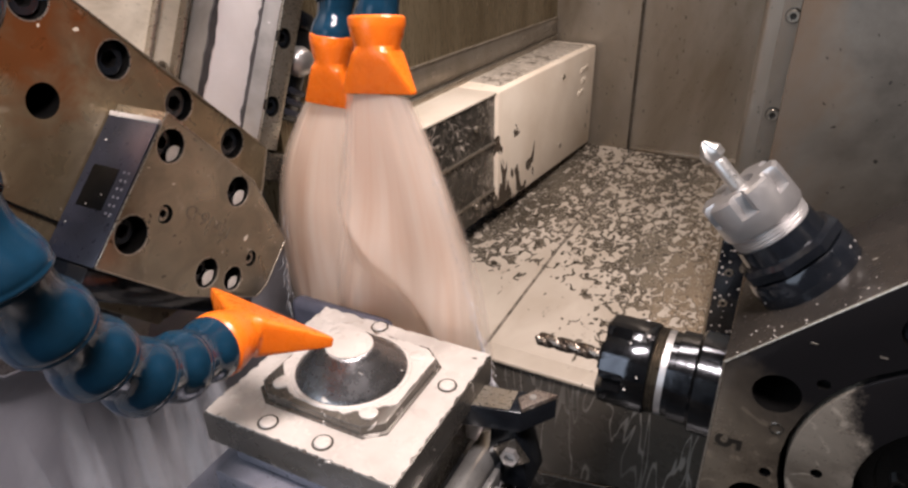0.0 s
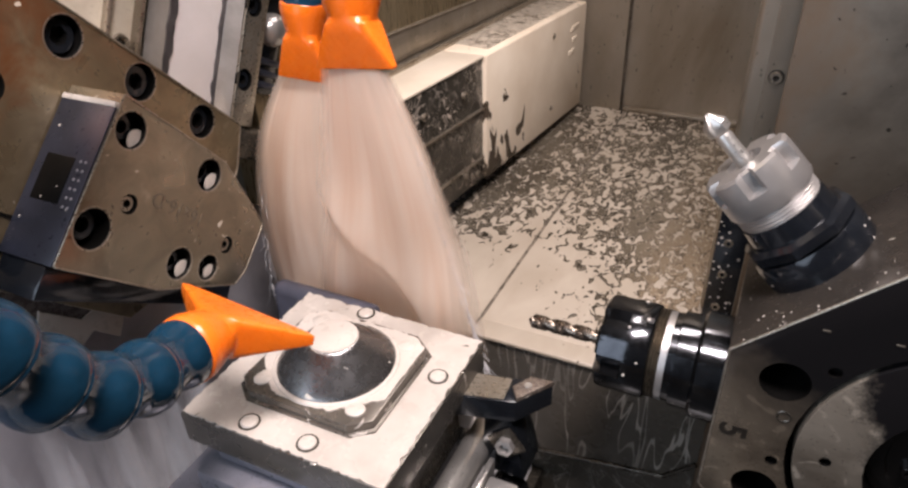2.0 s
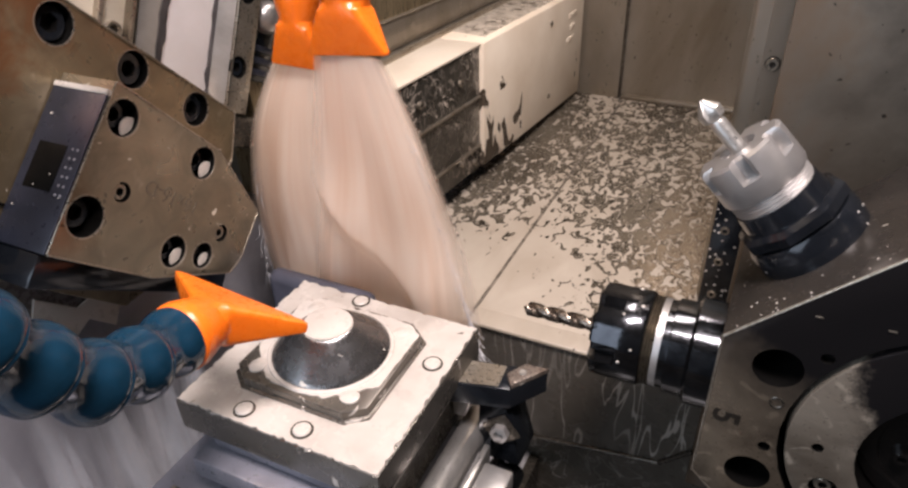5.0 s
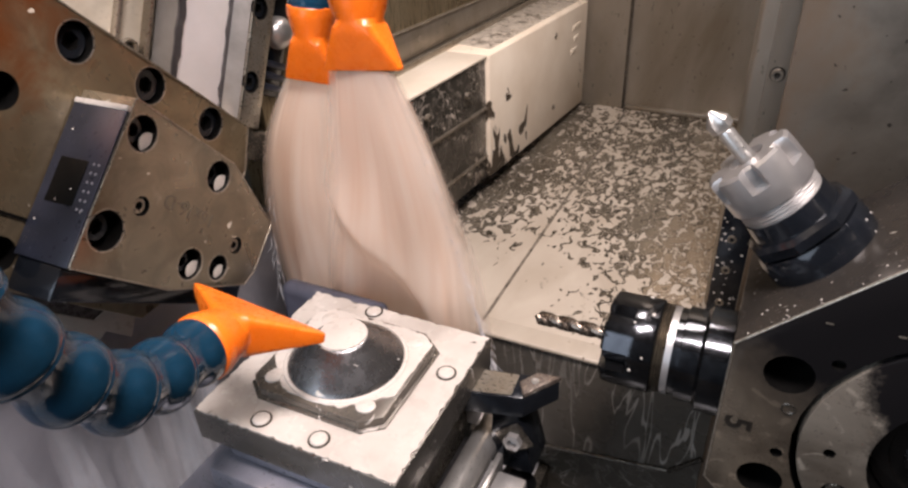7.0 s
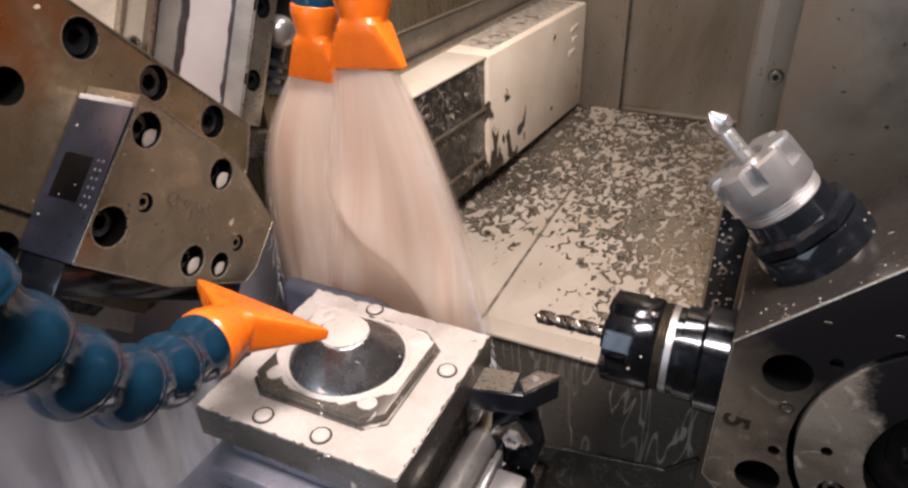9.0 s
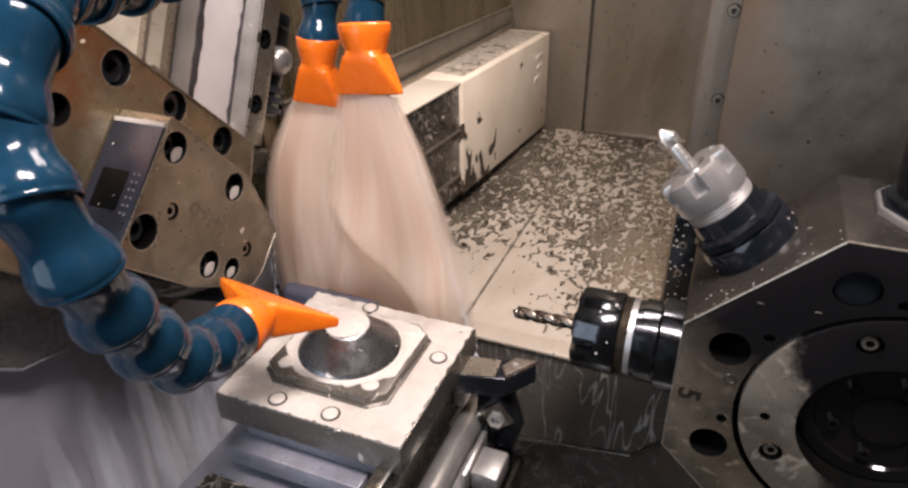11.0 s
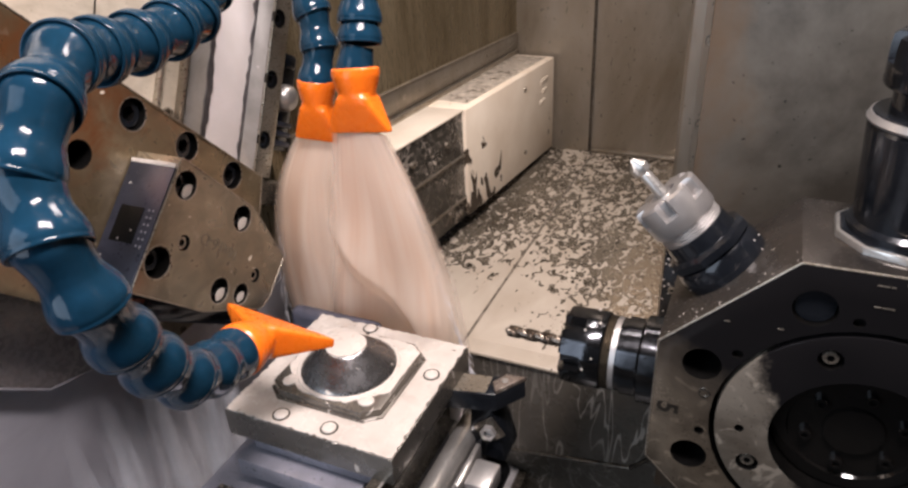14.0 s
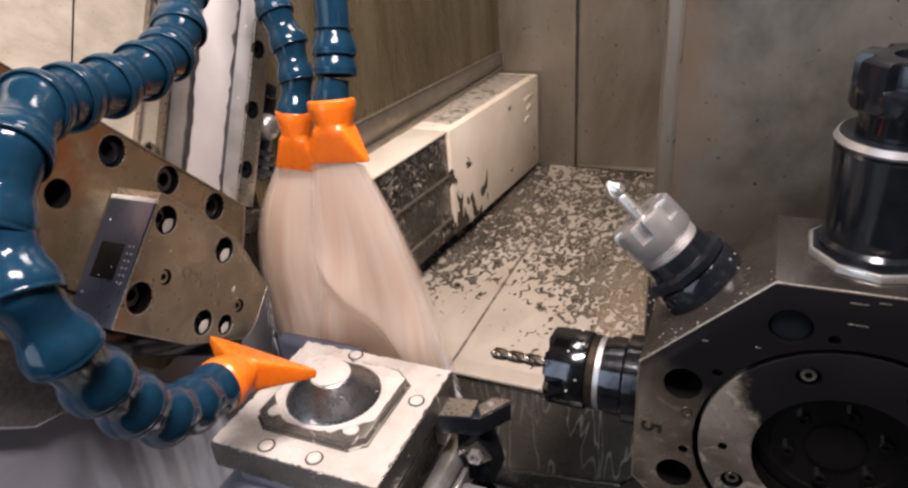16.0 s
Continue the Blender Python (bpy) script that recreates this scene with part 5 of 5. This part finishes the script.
def flare_nozzle(parent_label, base, tip, side, d, width, length):
    """Round socket that flattens into a wide slit. z runs from base to tip, x to the side."""
    nz = thing("spray_nozzle", parent_label, "nozzle", "orange flat spray nozzles")
    z = (Vector(tip) - Vector(base)).normalized()
    x = Vector(side)
    x = (x - x.dot(z) * z).normalized()
    m = axes(Vector(base), x, z.cross(x), z)
    r = d / 2
    seg = 40
    wide = width / d
    sections = [(0.0, 1.02, 1.02, 0), (0.03, 1.09, 1.09, 0), (0.11, 1.10, 1.10, 0), (0.16, 1.06, 1.06, 0), (0.27, 0.98, 0.98, 0), (0.38, 0.86, 0.86, 0.0), (0.44, 0.82, 0.80, 0.25),
                (0.47, 0.84, 0.78, 0.7), (0.60, 0.84 + 0.25 * (wide - 0.84), 0.64, 1.0), (0.80, 0.84 + 0.66 * (wide - 0.84), 0.42, 1.2), (0.97, wide, 0.23, 1.2), (1.0, wide * 0.99, 0.19, 1.2)]
    bm = bmesh.new()
    rings = []
    for s, a, b, sq in sections:
        ring = []
        for k in range(seg):
            t = 2 * math.pi * k / seg
            p = 2 / (2 + 5 * sq)
            cx, cy = math.cos(t), math.sin(t)
            ring.append(bm.verts.new((r * a * math.copysign(abs(cx) ** p, cx), r * b * math.copysign(abs(cy) ** p, cy), s * length)))
        rings.append(ring)
    for a, b in zip(rings, rings[1:]):
        for k in range(seg):
            bm.faces.new((a[k], a[(k + 1) % seg], b[(k + 1) % seg], b[k]))
    bm.faces.new(rings[0][::-1])
    bm.faces.new(rings[-1])
    shell = part("body", bm, M["orange"], nz, "", m, 24)
    slit = block((-width / 2 * 0.86, -0.0009, length - 0.001), (width / 2 * 0.86, 0.0009, length + 0.0004), 0.0003)
    part("slit", slit, M["hole"], shell, "narrow dark outlet slit", m)
    return nz


HOSE_A = [(-0.1495, 0.196, 0.169), (-0.146, 0.184, 0.175), (-0.138, 0.163, 0.184), (-0.134, 0.147, 0.2), (-0.13, 0.131, 0.226), (-0.125, 0.118, 0.256), (-0.128, 0.114, 0.279), (-0.138, 0.118, 0.295), (-0.144, 0.129, 0.309), (-0.1441, 0.1388, 0.3191), (-0.1557, 0.1615, 0.3269), (-0.1669, 0.1875, 0.3223), (-0.172, 0.2128, 0.3206), (-0.1776, 0.2371, 0.3211), (-0.1877, 0.2639, 0.3241), (-0.197, 0.2857, 0.3365), (-0.2097, 0.3039, 0.3543), (-0.2301, 0.3279, 0.3849)]
hose("glossy blue ball-jointed coolant hose bent in a wide loop", 0.0280, HOSE_A, 0.0252)
flare_nozzle("orange plastic flare nozzle pointing at the cone", (-0.1495, 0.199, 0.1685), (-0.1525, 0.2375, 0.1595), (0.067, 0.013, -0.013), 0.0262, 0.069, 0.0395)

HOSE_B = [(-0.1390, 0.3325, 0.2965), (-0.1400, 0.3365, 0.3075)]
HOSE_C = [(-0.1899, 0.3572, 0.2625), (-0.1904, 0.365, 0.283), (-0.194, 0.3693, 0.2974), (-0.2012, 0.3726, 0.3133), (-0.2089, 0.3758, 0.3277), (-0.2178, 0.3814, 0.3445), (-0.225, 0.386, 0.38)]
hb = hose("blue coolant hose with a long straight tube above the stream", 0.0255, HOSE_B, 0.0110)
part("tube", lathe([(0.0, 0.0), (0.0098, 0.0), (0.0095, 0.012), (0.0092, 0.11), (0.0, 0.11)], 36), M["blue"], hb, "long straight blue tube", along((-0.1395, 0.3350, 0.3035), (-0.1470, 0.356, 0.365)))
part("neck", lathe([(0.0, -0.006), (0.0100, -0.006), (0.0110, 0.0), (0.0098, 0.006), (0.0092, 0.012), (0.0, 0.012)], 32), M["blue"], hb, "narrow neck in the nozzle socket", along((-0.1405, 0.3260, 0.2805), (-0.1392, 0.3340, 0.3010)))
hose("blue ball-jointed coolant hose beside its twin", 0.0250, HOSE_C, 0.0215)
flare_nozzle("orange plastic flare nozzle spraying milky coolant", (-0.1405, 0.3260, 0.2810), (-0.137, 0.3185, 0.2455), (1.0, 0.04, -0.03), 0.0255, 0.0395, 0.0365)
flare_nozzle("orange plastic flare nozzle spraying milky coolant", (-0.1900, 0.3570, 0.2630), (-0.192, 0.3520, 0.2225), (0.98, 0.1, -0.02), 0.0235, 0.0330, 0.0405)


# ---------------------------------------------------------------- coolant streams
def stream(name, label, top_a, top_b, foot_a, foot_b, sag, thick, hollow):
    """A fan of coolant between the slit ends and the two foot ends; closed, with ripples."""
    n, mrows = 60, 64
    ta, tb, fa, fb = (Vector(v) for v in (top_a, top_b, foot_a, foot_b))
    across = (tb - ta).normalized()
    bm = bmesh.new()
    uvl = bm.loops.layers.uv.new("UVMap")
    grids, uvs = [], {}
    for face in (1, -1):
        grid = []
        for j in range(mrows + 1):
            s = j / mrows
            row = []
            for i in range(n + 1):
                u = i / n
                fall = s ** 1.35
                p = ta.lerp(tb, u).lerp(fa.lerp(fb, u), s * 0.55 + fall * 0.45)
                p += Vector(sag) * math.sin(math.pi * s) * (0.15 + 0.85 * (u if sag[0] > 0 else 1 - u))
                w = thick * (0.25 + s) * math.sqrt(max(0.0, 1 - (2 * u - 1) ** 2))
                rip = noise.noise(Vector((u * 3.2, s * 2.4, 3.1 + top_a[0] * 40))) * 0.011 * s + noise.noise(Vector((u * 14, s * 2.2, 7.7))) * 0.0006 * (0.2 + s)
                q = s - 0.44 - 0.50 * u            # hollow behind the thicker right-hand lobe
                rip += -0.011 * hollow * max(0.0, min(1.0, q / 0.10)) * max(0.0, min(1.0, (0.74 - u) / 0.10))
                nrm = across.cross(Vector((0, 0, -1))).normalized()
                if nrm.y > 0:
                    nrm = -nrm
                v = bm.verts.new(p + nrm * (face * w * 0.5 + rip))
                uvs[v] = (u, 1 - s)
                row.append(v)
            grid.append(row)
        grids.append(grid)
    for g in grids:
        for a, b in zip(g, g[1:]):
            for i in range(n):
                bm.faces.new((a[i], a[i + 1], b[i + 1], b[i]))
    for f in bm.faces:
        for l in f.loops:
            l[uvl].uv = uvs[l.vert]
    fan = thing(name, label, "coolant", "coolant streams")
    sheet = part("sheet", bm, M["stream"], fan, "", None, 0)
    for f in sheet.data.polygons:
        f.use_smooth = True
    return fan


FRONT = ((-0.156, 0.318, 0.2475), (-0.1185, 0.319, 0.2445), (-0.218, 0.346, 0.056), (-0.086, 0.352, 0.048))
REAR = ((-0.2115, 0.353, 0.2235), (-0.174, 0.356, 0.2235), (-0.264, 0.374, 0.03), (-0.16, 0.362, 0.047))
front_fan = stream("coolant_stream", "fan of milky coolant falling from the nozzle", *FRONT, (0.010, 0.0, 0.004), 0.014, 1.0)
rear_fan = stream("coolant_stream", "fan of milky coolant falling from the rear nozzle", *REAR, (-0.020, 0.0, 0.004), 0.014, 0.0)

# block at the foot of the streams
nose = thing("splash_block", "dark grey wet steel block under the streams", "machine block")
part("body", block((-0.226, 0.328, -0.10), (-0.150, 0.341, 0.094), 0.006, 4), M["nose"], nose)

# ---------------------------------------------------------------- drips, spray and droplets
def strand(bm, a, b, r0, r1, sag=0.0, seed=0.0, n=10, seg=6):
    a, b = Vector(a), Vector(b)
    d = (b - a).normalized()
    side = d.cross(Vector((0.3, 0.8, 0.2))).normalized()
    oth = d.cross(side)
    rings = []
    for i in range(n + 1):
        s = i / n
        c = a.lerp(b, s) + Vector((0, 0, sag)) * math.sin(math.pi * s) + side * noise.noise(Vector((s * 3, seed, 1.7))) * 0.003
        r = (r0 + (r1 - r0) * s) * (1 + 0.35 * noise.noise(Vector((s * 7, seed, 4.2))))
        rings.append([bm.verts.new(c + (side * math.cos(k * 2 * math.pi / seg) + oth * math.sin(k * 2 * math.pi / seg)) * max(r, 0.00015)) for k in range(seg)])
    for p, q in zip(rings, rings[1:]):
        for k in range(seg):
            bm.faces.new((p[k], p[(k + 1) % seg], q[(k + 1) % seg], q[k]))
    bm.faces.new(rings[0][::-1])
    bm.faces.new(rings[-1])


def thin_milk(name, alpha):
    m, t, b = material(name)
    b.inputs["Base Color"].default_value = (0.80, 0.79, 0.81, 1)
    b.inputs["Roughness"].default_value = 0.3
    n = noisy(t, 90, 3, 0.6, (1, 1, 0.12))
    sep = t.nodes.new("ShaderNodeSeparateXYZ")
    t.links.new(t.nodes.new("ShaderNodeTexCoord").outputs["Generated"], sep.inputs[0])
    ends = ramp(t, sep.outputs[2], [(0.0, (0.3,) * 3), (0.25, (1, 1, 1)), (0.55, (0.9,) * 3), (1.0, (0, 0, 0))]) if alpha < 0.5 else ramp(t, sep.outputs[2], [(0.0, (1, 1, 1)), (1.0, (1, 1, 1))])
    both = t.nodes.new("ShaderNodeMath")
    both.operation = "MULTIPLY"
    t.links.new(ramp(t, n, [(0.35, (alpha * 0.3,) * 3), (0.65, (alpha,) * 3)]), both.inputs[0])
    t.links.new(ends, both.inputs[1])
    t.links.new(both.outputs[0], b.inputs["Alpha"])
    return m


M["drip"] = thin_milk("thin_coolant", 0.30)
M["spray"] = thin_milk("coolant_spray", 0.5)
rng = random.Random(7)
drips = thing("coolant_drips", "thin milky coolant strands dripping behind the hose", "coolant")
for k in range(18):
    y = 0.165 + 0.012 * k * 0.55 + rng.uniform(-0.006, 0.006)
    x = -0.262 + rng.uniform(0, 0.03)
    bm = bmesh.new()
    strand(bm, (x, y, 0.105 + rng.uniform(-0.02, 0.02)), (x + rng.uniform(0, 0.02), y + rng.uniform(-0.02, 0.01), -0.149), 0.004, rng.uniform(0.009, 0.022), 0, k * 1.3, 12, 10)
    part("strand", bm, M["drip"], drips)

bm = bmesh.new()
for k in range(110):                                 # whiskers thrown off the outer rim of the stream
    s = rng.uniform(0.25, 1.0)
    a = Vector(FRONT[1]).lerp(Vector(FRONT[3]), s * 0.55 + s ** 1.35 * 0.45) + Vector((-0.002, 0, 0.003))
    l = rng.uniform(0.004, 0.013) * (0.5 + s)
    strand(bm, a, a + Vector((rng.uniform(0.15, 0.75), rng.uniform(-0.3, 0.3), -1)).normalized() * l, rng.uniform(0.0003, 0.0006), 0.0001, 0, k * 0.7, 5, 5)
part("fringe", bm, M["spray"], front_fan, "fine milky whiskers thrown off the rim")
bm = bmesh.new()
for k in range(26):
    s = rng.uniform(0.2, 0.9)
    a = Vector(REAR[0]).lerp(Vector(REAR[2]), s) + Vector((-0.004 - 0.008 * math.sin(math.pi * s), 0, 0))
    strand(bm, a, a + Vector((rng.uniform(-0.5, 0.1), rng.uniform(-0.2, 0.2), -1)).normalized() * rng.uniform(0.01, 0.028), rng.uniform(0.0003, 0.0006), 0.0001, 0, k * 0.9, 5, 5)
part("fringe", bm, M["spray"], rear_fan, "fine milky whiskers thrown off the rim")


def droplet(bm, p, nrm, r):
    z = Vector(nrm).normalized()
    x = z.orthogonal().normalized()
    y = z.cross(x)
    rings = []
    for h, q in ((0.0, 1.0), (0.35, 0.85), (0.55, 0.45)):
        rings.append([bm.verts.new(Vector(p) + (x * math.cos(k * math.pi / 3) + y * math.sin(k * math.pi / 3)) * r * q + z * h * r) for k in range(6)])
    for a, b in zip(rings, rings[1:]):
        for k in range(6):
            bm.faces.new((a[k], a[(k + 1) % 6], b[(k + 1) % 6], b[k]))
    bm.faces.new(rings[-1])


bm = bmesh.new()
d45 = Vector((-0.7071, 0, 0.7071))
for k in range(20):                                  # along the front rim of the slanted flat
    u = rng.uniform(-0.043, 0.043)
    p = Vector((TC[0], 0, TC[1])) + d45 * (TR + 0.0002) + Vector((0.7071, 0, 0.7071)) * u
    p.y = rng.choice((0.3245, 0.326, 0.3300, 0.336)) + rng.uniform(-0.001, 0.001)
    droplet(bm, p, d45, rng.uniform(0.0003, 0.0006))
for k in range(8):                                   # round the foot of the slanted holder
    a = rng.uniform(0, 2 * math.pi)
    q = ct @ Vector((0.0257 * math.cos(a), 0.0257 * math.sin(a), rng.uniform(0.0005, 0.009)))
    droplet(bm, q, ct.to_3x3() @ Vector((math.cos(a), math.sin(a), 0)), rng.uniform(0.0004, 0.0008))
for k in range(11):                                  # on the drill chuck
    a = rng.uniform(0, 2 * math.pi)
    q = dt @ Vector((0.0281 * math.cos(a), 0.0281 * math.sin(a), rng.uniform(0.040, 0.052)))
    droplet(bm, q, dt.to_3x3() @ Vector((math.cos(a), math.sin(a), 0)), rng.uniform(0.0004, 0.0012))
for k in range(36):                                  # on the black post flange
    droplet(bm, (rng.uniform(0.019, 0.038), 0.5258, rng.uniform(0.002, 0.095)), (0, -1, 0), rng.uniform(0.0005, 0.0012))
for k in range(5):                                   # on the clamp flank
    q = flank @ Vector((rng.uniform(-0.036, 0.036), rng.uniform(-0.016, 0.016), 0.0013))
    droplet(bm, q, flank.to_3x3() @ Vector((0, 0, 1)), rng.uniform(0.0003, 0.0007))
tagged(link("coolant_droplets", bm, M["milk"]), "tiny milky coolant droplets clinging to the tools", "droplets", "", "stuff")

# every thing's empty stands at the base of its parts
for ob in [o for o in scene.objects if o.type == "EMPTY"]:
    pts = [c.matrix_basis @ Vector(p) for c in ob.children if c.type == "MESH" for p in c.bound_box]
    base = Vector(((min(p.x for p in pts) + max(p.x for p in pts)) / 2, (min(p.y for p in pts) + max(p.y for p in pts)) / 2, min(p.z for p in pts)))
    ob.location = base
    for c in ob.children:
        c.matrix_parent_inverse = Matrix.Translation(-base)
